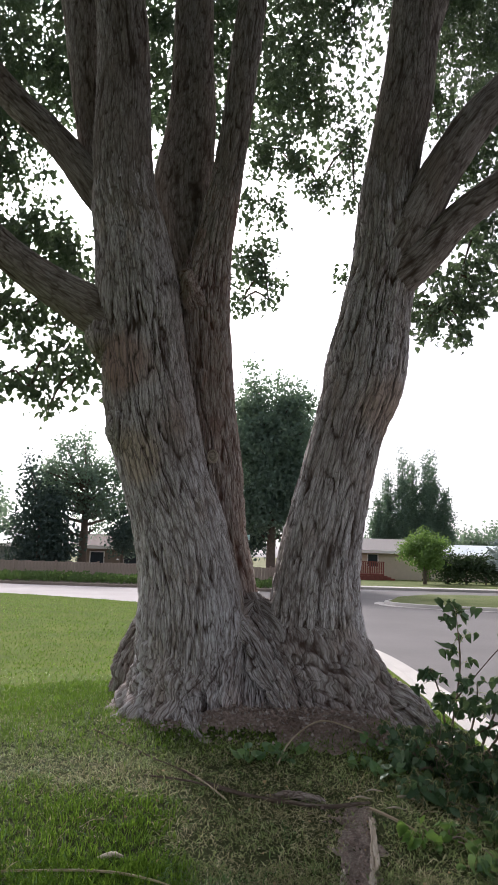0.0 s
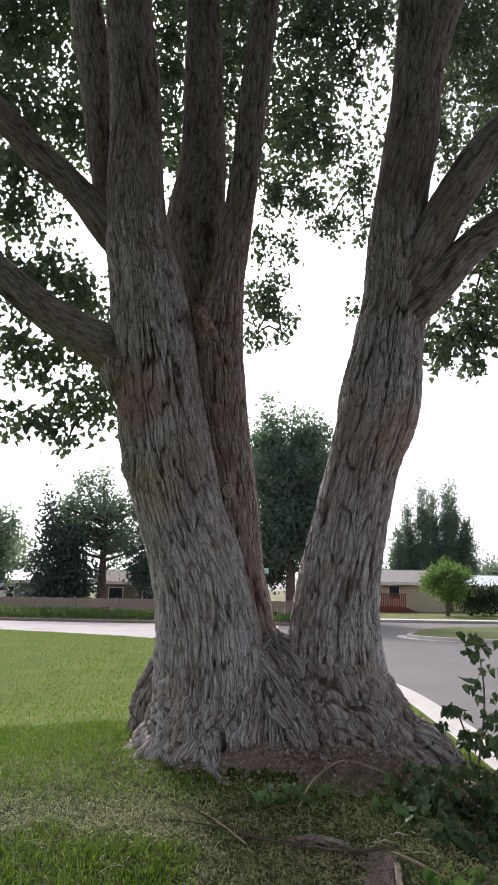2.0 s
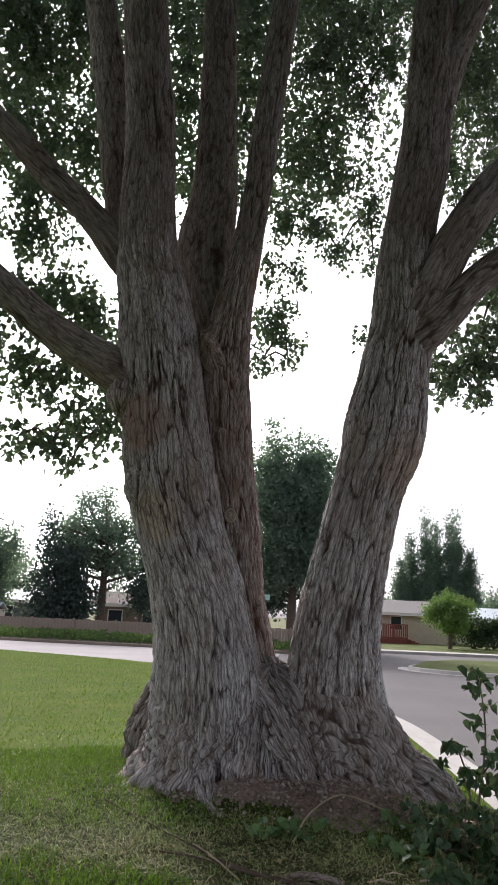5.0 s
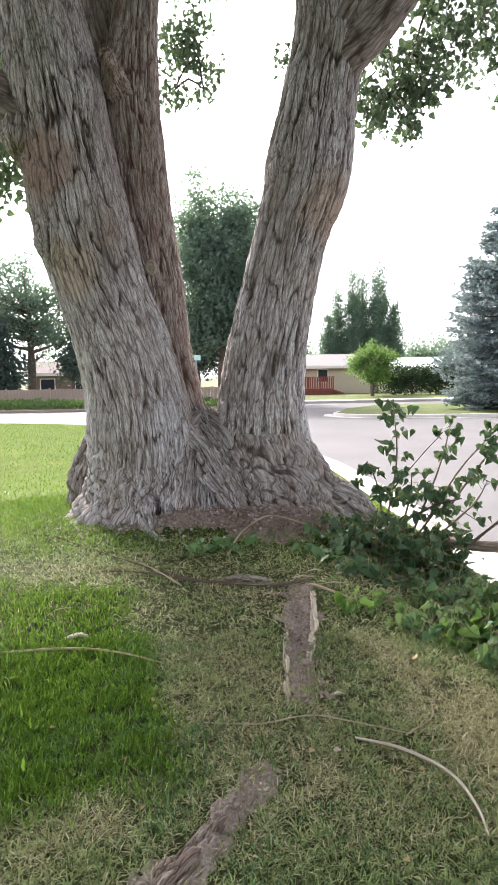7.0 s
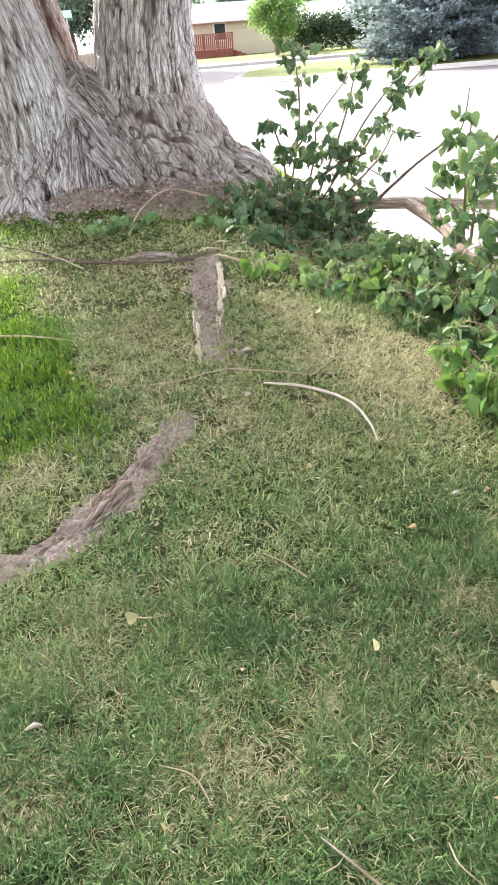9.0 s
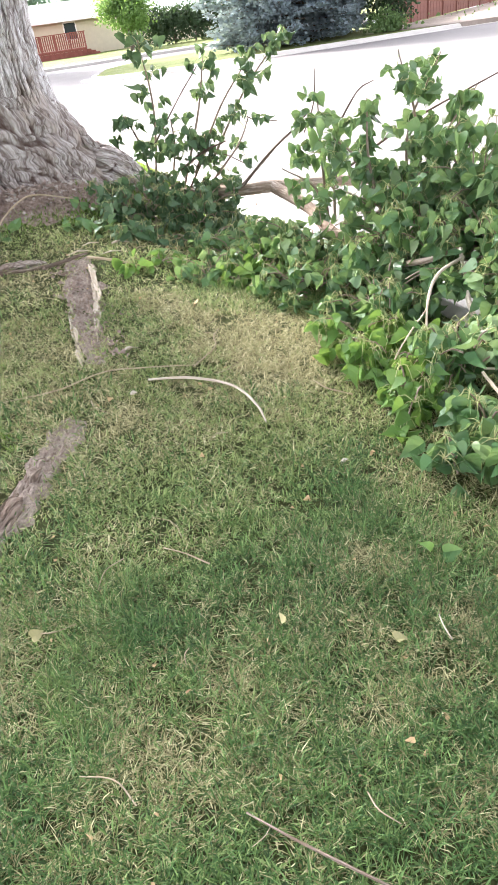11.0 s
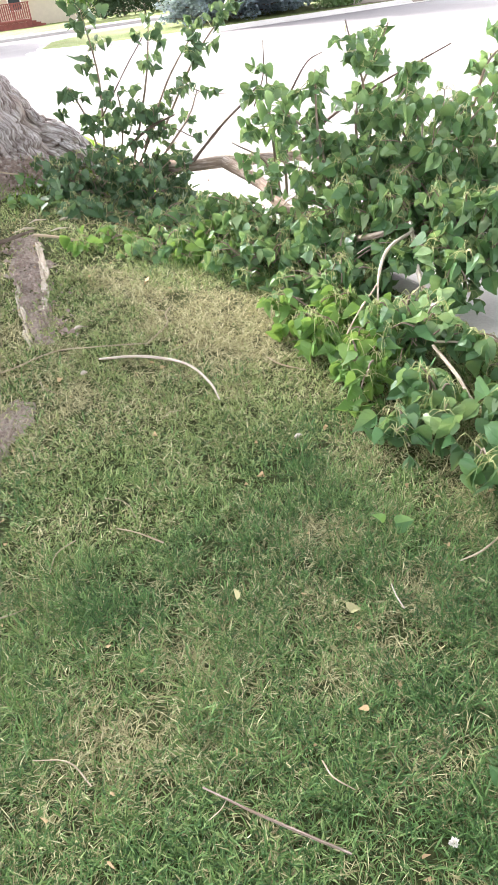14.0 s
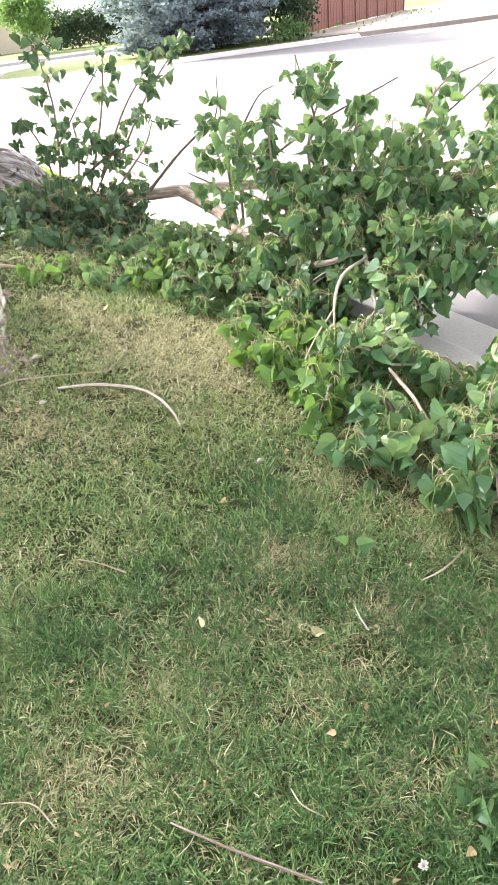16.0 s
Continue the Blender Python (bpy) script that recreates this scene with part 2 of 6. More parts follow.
M_CONC = ground_mat("kerb_concrete", [(0.3, (0.42, 0.40, 0.37)), (0.7, (0.58, 0.56, 0.52))],
                    [(0.35, (0.44, 0.42, 0.39)), (0.65, (0.56, 0.54, 0.50))], 70.0, 1.2, 0.9, 0.4, 0.005)
M_DIRT = ground_mat("dry_verge", [(0.3, (0.19, 0.155, 0.13)), (0.7, (0.30, 0.255, 0.22))],
                    [(0.35, (0.18, 0.155, 0.12)), (0.65, (0.29, 0.25, 0.21))], 8.0, 0.5, 1.0, 0.6, 0.03)
M_FARGROUND = ground_mat("far_ground", [(0.3, (0.12, 0.14, 0.06)), (0.7, (0.22, 0.21, 0.11))],
                         [(0.35, (0.11, 0.14, 0.05)), (0.65, (0.20, 0.19, 0.10))], 2.0, 0.05)
M_FARTREE = leaf_mat("far_leaf", (0.088, 0.145, 0.13), (0.145, 0.22, 0.185), (0.23, 0.31, 0.245), 0.45, 0.6)
M_DARKTREE = leaf_mat("dark_needle", (0.03, 0.055, 0.05), (0.06, 0.10, 0.085), (0.10, 0.15, 0.12), 0.2, 0.6)
M_POPLAR = leaf_mat("poplar_leaf", (0.085, 0.145, 0.12), (0.14, 0.215, 0.17), (0.19, 0.27, 0.2), 0.35, 0.6)
M_SPRUCE = leaf_mat("blue_spruce_needle", (0.12, 0.16, 0.18), (0.23, 0.29, 0.325), (0.33, 0.39, 0.43), 0.2, 0.65)
M_BRIGHTTREE = leaf_mat("bright_leaf", (0.05, 0.11, 0.03), (0.12, 0.22, 0.06), (0.22, 0.34, 0.10), 0.35, 0.55)
M_HEDGE = leaf_mat("hedge_leaf", (0.022, 0.045, 0.018), (0.04, 0.075, 0.03), (0.07, 0.12, 0.05), 0.15, 0.6)
M_WEED = leaf_mat("weed_leaf", (0.06, 0.12, 0.035), (0.11, 0.19, 0.06), (0.17, 0.26, 0.08), 0.25, 0.6)
M_FENCEL = flat_mat("weathered_board", (0.36, 0.29, 0.245), 0.85, 0.2, 5)
M_FENCER = flat_mat("redwood_board", (0.19, 0.085, 0.065), 0.8, 0.2, 5)
M_WALL = flat_mat("beige_siding", (0.56, 0.50, 0.38), 0.8, 0.06, 3)
M_WALLB = flat_mat("tan_siding", (0.24, 0.19, 0.145), 0.8, 0.08, 3)
M_ROOF = flat_mat("grey_shingle", (0.24, 0.225, 0.21), 0.9, 0.15, 30)
M_WALLG = flat_mat("grey_green_siding", (0.22, 0.25, 0.225), 0.8, 0.08, 3)
M_ROOFB = flat_mat("brown_shingle", (0.13, 0.10, 0.085), 0.9, 0.15, 30)
M_ROOFW = flat_mat("pale_metal_roof", (0.55, 0.62, 0.64), 0.5, 0.05, 3)
M_TRIM = flat_mat("white_trim", (0.78, 0.77, 0.74), 0.6, 0.04, 3)
M_GLASS = flat_mat("dark_window", (0.04, 0.05, 0.06), 0.1, 0.1, 2)
M_DECK = flat_mat("red_deck_stain", (0.26, 0.085, 0.07), 0.75, 0.2, 5)
M_STEEL = flat_mat("galvanised_steel", (0.42, 0.43, 0.44), 0.45, 0.1, 20, 0.8)
M_SIGN = flat_mat("pale_green_enamel", (0.42, 0.66, 0.62), 0.4, 0.05, 5)
M_PALESTREET = ground_mat("pale_street", [(0.3, (0.36, 0.335, 0.325)), (0.7, (0.46, 0.435, 0.42))],
                        [(0.35, (0.36, 0.335, 0.325)), (0.65, (0.46, 0.44, 0.425))], 60.0, 0.5, 0.9, 0.4, 0.004)
M_TRUNK = flat_mat("far_trunk", (0.13, 0.105, 0.085), 0.95, 0.25, 6)


# ---- mesh helpers ----
def mesh_object(name, verts, faces, mat, parent=None, label="", smooth=False, grain=None):
    me = bpy.data.meshes.new(name)
    verts = np.asarray(verts, dtype=np.float64)
    if isinstance(faces, np.ndarray):
        k = faces.shape[1]
        me.vertices.add(len(verts))
        me.vertices.foreach_set("co", verts.astype(np.float32).ravel())
        me.loops.add(faces.size)
        me.loops.foreach_set("vertex_index", faces.astype(np.int32).ravel())
        me.polygons.add(len(faces))
        me.polygons.foreach_set("loop_start", np.arange(0, faces.size, k, dtype=np.int32))
        me.polygons.foreach_set("loop_total", np.full(len(faces), k, dtype=np.int32))
        me.update(calc_edges=True)
    else:
        me.from_pydata([tuple(v) for v in verts], [], faces)
    me.polygons.foreach_set("use_smooth", np.full(len(me.polygons), smooth))
    if grain is not None:
        at = me.attributes.new("grain", "FLOAT_VECTOR", "POINT")
        at.data.foreach_set("vector", np.asarray(grain[:, :3], dtype=np.float32).ravel())
        at = me.attributes.new("plate", "FLOAT", "POINT")
        at.data.foreach_set("value", np.asarray(grain[:, 3], dtype=np.float32).ravel())
    me.materials.append(mat)
    me.update()
    ob = new(name, me)
    if parent is not None:
        ob.parent = parent
    if label:
        ob["label"] = label
    return ob


def part(name, bm, mat, parent, label=""):
    me = bpy.data.meshes.new(name)
    bm.to_mesh(me)
    bm.free()
    me.materials.append(mat)
    ob = new(name, me)
    ob.parent = parent
    if label:
        ob["label"] = label
    return ob


def thing(name, label, category, group="", kind="", at=(0, 0, 0)):
    ob = new(name)
    ob.empty_display_size = 0.1
    ob.location = at
    return tagged(ob, label, category, group, kind)


def box_into(bm, x0, y0, z0, x1, y1, z1, bevel=0.0):
    r = bmesh.ops.create_cube(bm, size=1, matrix=Matrix.Translation(((x0 + x1) / 2, (y0 + y1) / 2, (z0 + z1) / 2)) @ Matrix.Diagonal((x1 - x0, y1 - y0, z1 - z0, 1)))
    if bevel:
        es = list({e for v in r["verts"] for e in v.link_edges})
        bmesh.ops.bevel(bm, geom=es, offset=bevel, segments=1, affect="EDGES")


def box_bm(*a, bevel=0.0):
    bm = bmesh.new()
    box_into(bm, *a, bevel=bevel)
    return bm


def poly_slab(name, outline, z0, z1, mat):
    """A flat slab with vertical sides from an outline."""
    n = len(outline)
    v = [(x, y, z1) for x, y in outline] + [(x, y, z0) for x, y in outline]
    f = [list(range(n))] + [[i, i + n, (i + 1) % n + n, (i + 1) % n] for i in range(n)]
    ob = mesh_object(name, v, f, mat)
    bm = bmesh.new()
    bm.from_mesh(ob.data)
    bmesh.ops.recalc_face_normals(bm, faces=bm.faces)
    bm.to_mesh(ob.data)
    bm.free()
    return ob


def hash01(*k):
    h = np.zeros(np.shape(k[0]))
    for i, a in enumerate(k):
        h = h + np.asarray(a, dtype=np.float64) * (127.1, 311.7, 74.7, 19.19)[i]
    s = np.sin(h) * 43758.5453
    return s - np.floor(s)


def vnoise(u, v, seed=0.0):
    iu, iv = np.floor(u), np.floor(v)
    fu, fv = u - iu, v - iv
    fu, fv = fu * fu * (3 - 2 * fu), fv * fv * (3 - 2 * fv)
    s = iu * 0 + seed
    a, b, c, d = hash01(iu, iv, s), hash01(iu + 1, iv, s), hash01(iu, iv + 1, s), hash01(iu + 1, iv + 1, s)
    return (a * (1 - fu) + b * fu) * (1 - fv) + (c * (1 - fu) + d * fu) * fv


def smooth01(t):
    t = np.clip(t, 0, 1)
    return t * t * (3 - 2 * t)


def spline(pts, step):
    """Catmull-Rom through rows of numbers, the first three being the place."""
    p = np.asarray(pts, dtype=float)
    p = np.vstack([2 * p[0] - p[1], p, 2 * p[-1] - p[-2]])
    out = []
    for i in range(1, len(p) - 2):
        n = max(2, int(np.linalg.norm(p[i + 1, :3] - p[i, :3]) / step))
        for t in np.arange(n) / n:
            out.append(0.5 * (2 * p[i] + (p[i + 1] - p[i - 1]) * t + (2 * p[i - 1] - 5 * p[i] + 4 * p[i + 1] - p[i + 2]) * t * t
                              + (3 * p[i] - p[i - 1] - 3 * p[i + 1] + p[i + 2]) * t ** 3))
    out.append(p[-2])
    return np.array(out)


def bark_pattern(u, v, seed, cell):
    """Long interlacing ridges along the stem parted by winding furrows. Returns the relief (0 on the ridges) and the
    plate share, which falls in the furrows to colour them dark.
    """
    wu = (vnoise(u * 5 + 30, v * 1.3 + 30, seed + 1) - 0.5) * 0.10 + (vnoise(u * 18 + 30, v * 5 + 30, seed + 2) - 0.5) * 0.030 + (vnoise(u * 60 + 30, v * 26 + 30, seed + 6) - 0.5) * 0.010
    wv = (vnoise(u * 9 + 30, v * 4 + 30, seed + 3) - 0.5) * 0.25
    n1 = vnoise((u + wu) / cell[0] + 50, (v + wv) / cell[1] + 50, seed)
    n2 = vnoise((u + wu * 1.2) / (cell[0] * 0.62) + 50, (v + wv * 0.8) / (cell[1] * 0.45) + 50, seed + 9)
    n3 = vnoise((u + wu) / (cell[0] * 0.33) + 50, (v + wv * 0.6) / (cell[1] * 0.24) + 50, seed + 13)
    strong = 0.75 + 0.6 * vnoise(u * 3.5 + 30, v * 1.2 + 30, seed + 4)
    big, mid, fine = np.exp(-np.abs(n1 - 0.5) / 0.085), np.exp(-np.abs(n2 - 0.5) / 0.085), np.exp(-np.abs(n3 - 0.5) / 0.11)
    weak = 0.35 + 0.65 * smooth01((vnoise(u * 4 + 30, v * 2 + 30, seed + 14) - 0.3) / 0.4)
    fibre = vnoise(u * 150 + 30, v * 14 + 30, seed + 7) - 0.5
    flake = vnoise(u * 55 + 30, v * 16 + 30, seed + 12) - 0.5
    deep = np.minimum(strong * big, 1.0)
    relief = -1.15 * deep - 0.75 * mid * weak - 0.25 * fine + 0.30 * fibre + 0.35 * flake
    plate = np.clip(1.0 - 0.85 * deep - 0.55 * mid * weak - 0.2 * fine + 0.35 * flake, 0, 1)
    return relief, plate


def tube(rows, nu, step, seed=0.0, furrow=0.0, cell=(0.05, 0.24), lumps=0.06, flare=None, front=0.0, along=1.7):
    """A swept stem from rows of (x, y, z, radius) with furrowed bark. Returns vertices, quads and the grain's own coordinates."""
    c = spline(rows, step)
    pos, rad = c[:, :3], np.maximum(c[:, 3], 0.0008)
    tan = np.gradient(pos, axis=0)
    tan /= np.linalg.norm(tan, axis=1)[:, None]
    ref = np.array((0.0, 1.0, 0.0)) if abs(tan[0][1]) < 0.8 else np.array((1.0, 0.0, 0.0))
    side = []
    for t in tan:
        ref = ref - t * (ref @ t)
        ref = ref / np.linalg.norm(ref)
        side.append(ref)
    side = np.array(side)
    other = np.cross(tan, side)
    length = np.concatenate([[0], np.cumsum(np.linalg.norm(np.diff(pos, axis=0), axis=1))])
    th = np.linspace(0, 2 * math.pi, nu, endpoint=False)
    th = th + front * np.sin(th)
    TH, LN = np.meshgrid(th, length)
    R = np.repeat(rad[:, None], nu, axis=1)
    if flare is not None:
        R = R * flare(TH, np.repeat(pos[:, 2:3], nu, axis=1))
    if lumps:
        lu = vnoise(TH / (2 * math.pi) * 6 + 40, LN * along, seed) * smooth01((2 * math.pi - TH) / 0.8) + vnoise(TH * 0 + 40, LN * along, seed) * (1 - smooth01((2 * math.pi - TH) / 0.8))
        R = R * (1 + lumps * (lu * 2 - 1))
    plate = np.full(R.shape, 0.8)
    if furrow:
        relief, plate = bark_pattern(TH * float(np.median(rad)), LN, seed, cell)
        R = R + furrow * relief
    P = pos[:, None, :] + R[..., None] * (np.cos(TH)[..., None] * side[:, None, :] + np.sin(TH)[..., None] * other[:, None, :])
    n = len(pos)
    i = np.arange(n - 1)[:, None] * nu
    j = np.arange(nu)[None, :]
    a, b = i + j, i + (j + 1) % nu
    quads = np.stack([a, b, b + nu, a + nu], axis=-1).reshape(-1, 4)
    rmean = np.maximum(rad, 0.01)[:, None]
    grain = np.stack([np.cos(TH) * rmean, np.sin(TH) * rmean, LN], axis=-1).reshape(-1, 3)
    return P.reshape(-1, 3), quads, np.concatenate([grain, plate.reshape(-1, 1)], axis=1)


def join(parts):
    vs, fs, gs, o = [], [], [], 0
    for v, f, g in parts:
        vs.append(v), fs.append(f + o), gs.append(g)
        o += len(v)
    return np.vstack(vs), np.vstack(fs), np.vstack(gs)


def bark_object(name, tubes, mat, parent=None, label=""):
    v, f, g = join(tubes)
    return mesh_object(name, v, f, mat, parent, label, True, g)


# leaf outlines, stem at the origin, tip along +y, width and length 1
LEAF_EDGE = [(0.12, -0.04), (0.30, -0.08), (0.43, -0.02), (0.50, 0.10), (0.475, 0.19), (0.50, 0.27), (0.43, 0.38), (0.44, 0.45), (0.34, 0.56), (0.32, 0.63), (0.20, 0.76), (0.09, 0.88)]
LEAF_RIB = [(0, 0), (0, 0.3), (0, 0.6), (0, 1.0)]


def leaf_outline():
    """A toothed heart-shaped leaf, folded along its midrib."""
    V = [(x, y, -0.05 * y * y) for x, y in LEAF_RIB]
    F = []
    for s in (1, -1):
        ids = [0]
        for x, y in LEAF_EDGE:
            V.append((x * s, y, 0.34 * x - 0.05 * y * y))
            ids.append(len(V) - 1)
        ids.append(3)
        rib = 0
        for p, q in zip(ids, ids[1:]):
            want = min(2, int(max(V[q][1], 0) / 0.3))
            if want > rib and p != 0:
                F.append((p, rib + 1, rib)[::s])
                rib += 1
            if p != rib and q != rib:
                F.append((p, q, rib)[::s] if q != 3 or rib != 3 else (p, q, rib))
    return np.array(V, dtype=float), np.array(F)


LEAF_FINE_V, LEAF_FINE_F = leaf_outline()
LEAF_FAR_V = np.array([(0, 0, 0), (-0.36, 0.06, 0.08), (-0.40, 0.34, 0.1), (0, 1.0, -0.05), (0.40, 0.34, 0.1), (0.36, 0.06, 0.08)])
LEAF_FAR_F = np.array([(0, 2, 1), (0, 3, 2), (0, 4, 3), (0, 5, 4)])
LEAF_TUFT_V = np.array([(0, 0, 0), (-0.40, 0.3, 0.1), (0, 1.0, -0.05), (0.40, 0.3, 0.1)])
LEAF_TUFT_F = np.array([(0, 2, 1), (0, 3, 2)])


def leaves_mesh(name, places, tips, sizes, mat, rng, fine, parent=None, label="", curl=0.25, wilt=0.0):
    """One mesh of many leaves. tips: the way each leaf's tip points."""
    LV, LF = (LEAF_TUFT_V, LEAF_TUFT_F) if fine is None else (LEAF_FINE_V, LEAF_FINE_F) if fine else (LEAF_FAR_V, LEAF_FAR_F)
    n = len(places)
    y = tips / np.linalg.norm(tips, axis=1)[:, None]
    r = rng.normal(size=(n, 3))
    x = np.cross(y, r)
    x /= np.linalg.norm(x, axis=1)[:, None]
    z = np.cross(x, y)
    L = np.repeat(LV[None], n, axis=0).copy()
    bend = rng.normal(0, curl, n)
    L[:, :, 2] += bend[:, None] * L[:, :, 1] ** 2 + np.abs(rng.normal(0, curl, n))[:, None] * L[:, :, 0] ** 2 * 1.5
    fold = np.abs(rng.normal(0, wilt, n))[:, None] if wilt else 0.0
    L[:, :, 2] += np.abs(L[:, :, 0]) * np.sin(fold)
    L[:, :, 0] *= np.cos(fold)
    if wilt:
        L[:, :, 0] += rng.normal(0, 0.16, n)[:, None] * L[:, :, 1] ** 2
        L[:, :, 2] += rng.normal(0, 0.25, n)[:, None] * np.sin(L[:, :, 1] * 6) * L[:, :, 0]
    L *= sizes[:, None, None]
    V = places[:, None, :] + L[:, :, 0:1] * x[:, None] + L[:, :, 1:2] * y[:, None] + L[:, :, 2:3] * z[:, None]
    F = LF[None] + (np.arange(n) * len(LV))[:, None, None]
    return mesh_object(name, V.reshape(-1, 3), F.reshape(-1, 3), mat, parent, label, False)


# ---- ground, road and kerbs ----
KERB = [(2.12, -40.0), (2.12, -10.0), (2.12, 0.0), (2.12, 4.0), (2.14, 10.0), (1.95, 13.5), (1.1, 17.0), (-0.9, 20.4), (-3.8, 23.0), (-9.4, 25.8), (-24.0, 31.5), (-60.0, 45.0)]
kerb_line = spline([(x, y, 0.0) for x, y in KERB], 0.6)[:, :2]


def kerb_x(y):
    return np.interp(y, kerb_line[:, 1], kerb_line[:, 0])


def foot_ring(x, y):
    """1 along the trunks' outline at the ground, growing outward."""
    return np.hypot((x - 0.15) / 1.22, (y - 6.25) / 0.82)


def ground_z(x, y):
    """Height of the lawn: a low root mound round the tree, falling to the kerb."""
    d = np.hypot(x + 0.1, y - 6.3)
    m = 0.32 * smooth01(1 - d / 5.6)
    m = m + 0.12 * smooth01(1 - (foot_ring(x, y) - 0.95) / 0.40) * smooth01((x + 0.7) / 0.7)
    return m * smooth01((2.1 - x) / 1.3) + 0.012 * (vnoise(x * 2.5 + 50, y * 2.5 + 50, 3.0) - 0.5) * smooth01((2.0 - x) / 0.4)


ground = mesh_object("ground", [(-1500, -1500, -0.2), (1500, -1500, -0.2), (1500, 1500, -0.2), (-1500, 1500, -0.2)], [[0, 1, 2, 3]], M_FARGROUND)
tagged(ground, "flat dry grassland reaching to the horizon", "ground", kind="structure")
road = mesh_object("road", [(-90, -45, -0.13), (90, -45, -0.13), (90, 60, -0.13), (-90, 60, -0.13)], [[0, 1, 2, 3]], M_ROAD)
tagged(road, "wide pale weathered asphalt street", "road", kind="structure")


def build_lawn():
    ys = np.concatenate([np.arange(-40, -2, 2.0), np.arange(-2, 10, 0.08), np.arange(10, 44.9, 0.8)])
    fr = np.concatenate([np.linspace(0, 0.09, 70), np.linspace(0.1, 1.0, 24)])
    V = []
    for y in ys:
        x1 = kerb_x(y)
        xs = x1 + (-64.0 - x1) * fr
        V.append(np.stack([xs, np.full_like(xs, y), ground_z(xs, np.full_like(xs, y))], axis=1))
    n, k = len(ys), len(fr)
    i = np.arange(n - 1)[:, None] * k
    j = np.arange(k - 1)[None, :]
    a = i + j
    q = np.stack([a, a + k, a + k + 1, a + 1], axis=-1).reshape(-1, 4)
    V = np.vstack(V)
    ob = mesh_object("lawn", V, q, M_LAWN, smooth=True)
    ob.data.materials.append(M_FARTURF)
    mid = V[q].mean(axis=1)
    thick = (mid[:, 1] > 5.2 + 0.9 * vnoise(mid[:, 0] * 1.3 + 90, mid[:, 1] * 1.3 + 90, 4.0)) & (np.hypot(mid[:, 0] - 0.1, mid[:, 1] - 6.2) > 1.7)
    ob.data.materials.append(M_DUFF)
    duff = foot_ring(mid[:, 0], mid[:, 1]) < 1.02 + 0.2 * vnoise(mid[:, 0] * 3 + 90, mid[:, 1] * 3 + 90, 6.0)
    ob.data.polygons.foreach_set("material_index", np.where(duff, 2, thick.astype(np.int32)).astype(np.int32))
    return ob


lawn = tagged(build_lawn(), "patchy mown lawn of green and dry grass", "lawn", kind="structure")


def sweep_kerb(name, line, width=0.16, gutter=0.42, sign=1.0):
    """A concrete kerb with its gutter pan along a line; sign: the road's side."""
    p = np.asarray(line)
    t = np.gradient(p, axis=0)
    t /= np.linalg.norm(t, axis=1)[:, None]
    nrm = np.stack([t[:, 1], -t[:, 0]], axis=1) * sign
    prof = [(0.0, -0.2), (0.0, 0.004), (width * 0.75, 0.004), (width, -0.012), (width + 0.04, -0.115), (width + 0.08, -0.122), (width + gutter, -0.112), (width + gutter, -0.2)]
    V = np.vstack([np.stack([p[:, 0] + nrm[:, 0] * o, p[:, 1] + nrm[:, 1] * o, np.full(len(p), z)], axis=1) for o, z in prof])
    n = len(p)
    F = []
    for k in range(len(prof) - 1):
        for i in range(n - 1):
            F.append((k * n + i, k * n + i + 1, (k + 1) * n + i + 1, (k + 1) * n + i))
    return mesh_object(name, V, np.array(F), M_CONC)


tagged(sweep_kerb("kerb", kerb_line), "pale concrete kerb and gutter beside the lawn", "kerb", kind="structure")

# the left stretch of the street is paler than the asphalt
tagged(poly_slab("side_street", [(-90, 30.0), (-30, 24.0), (-9.0, 18.0), (-0.6, 16.0), (0.6, 34.9), (-9.4, 35.3), (-24.0, 37.1), (-90, 47.3)], -0.2, -0.126, M_PALESTREET), "pale stretch of the side street", "road", kind="structure")
LOT_C = [(6.0, 28.5), (5.6, 27.3), (6.4, 26.0), (8.5, 25.3), (14.0, 24.6), (22.0, 24.0), (60.0, 22.0), (60.0, 36.0), (20.0, 35.0), (9.0, 34.0), (6.8, 31.0)]
tagged(poly_slab("lawn_across", LOT_C, -0.2, 0.0, M_FARLAWN), "mown grass corner across the street", "lawn", kind="structure")
tagged(sweep_kerb("kerb_across", spline([(x, y, 0) for x, y in LOT_C[:7]], 0.6)[:, :2]), "concrete kerb along the far corner", "kerb", kind="structure")
LOT_H = [(5.0, 42.0), (60.0, 43.0), (60.0, 110.0), (5.0, 110.0)]
tagged(poly_slab("house_yard", LOT_H, -0.2, 0.01, M_FARLAWN), "mown yard grass before the beige house", "lawn", kind="structure")
tagged(poly_slab("pavement", [(5.0, 40.2), (60.0, 41.2), (60.0, 42.996), (5.0, 41.996)], -0.2, 0.02, M_CONC), "pale concrete pavement along the far yard", "pavement", kind="structure")
LOT_L = [(-90, 62.0), (-90, 47.0), (-24.0, 36.8), (-9.4, 35.0), (3.5, 34.6), (3.5, 62.0)]
tagged(poly_slab("verge", LOT_L, -0.2, 0.0, M_DIRT), "weedy dry verge before the board fence", "verge", kind="structure")
tagged(poly_slab("dirt_bank", [(17.2, 25.3), (19.0, 23.95), (30.0, 22.0), (60.0, 21.0), (60.0, 52.0), (48.0, 49.0), (18.0, 27.4)], -0.15, 0.03, M_DIRT), "dry bare bank below the redwood fence", "verge", kind="structure")

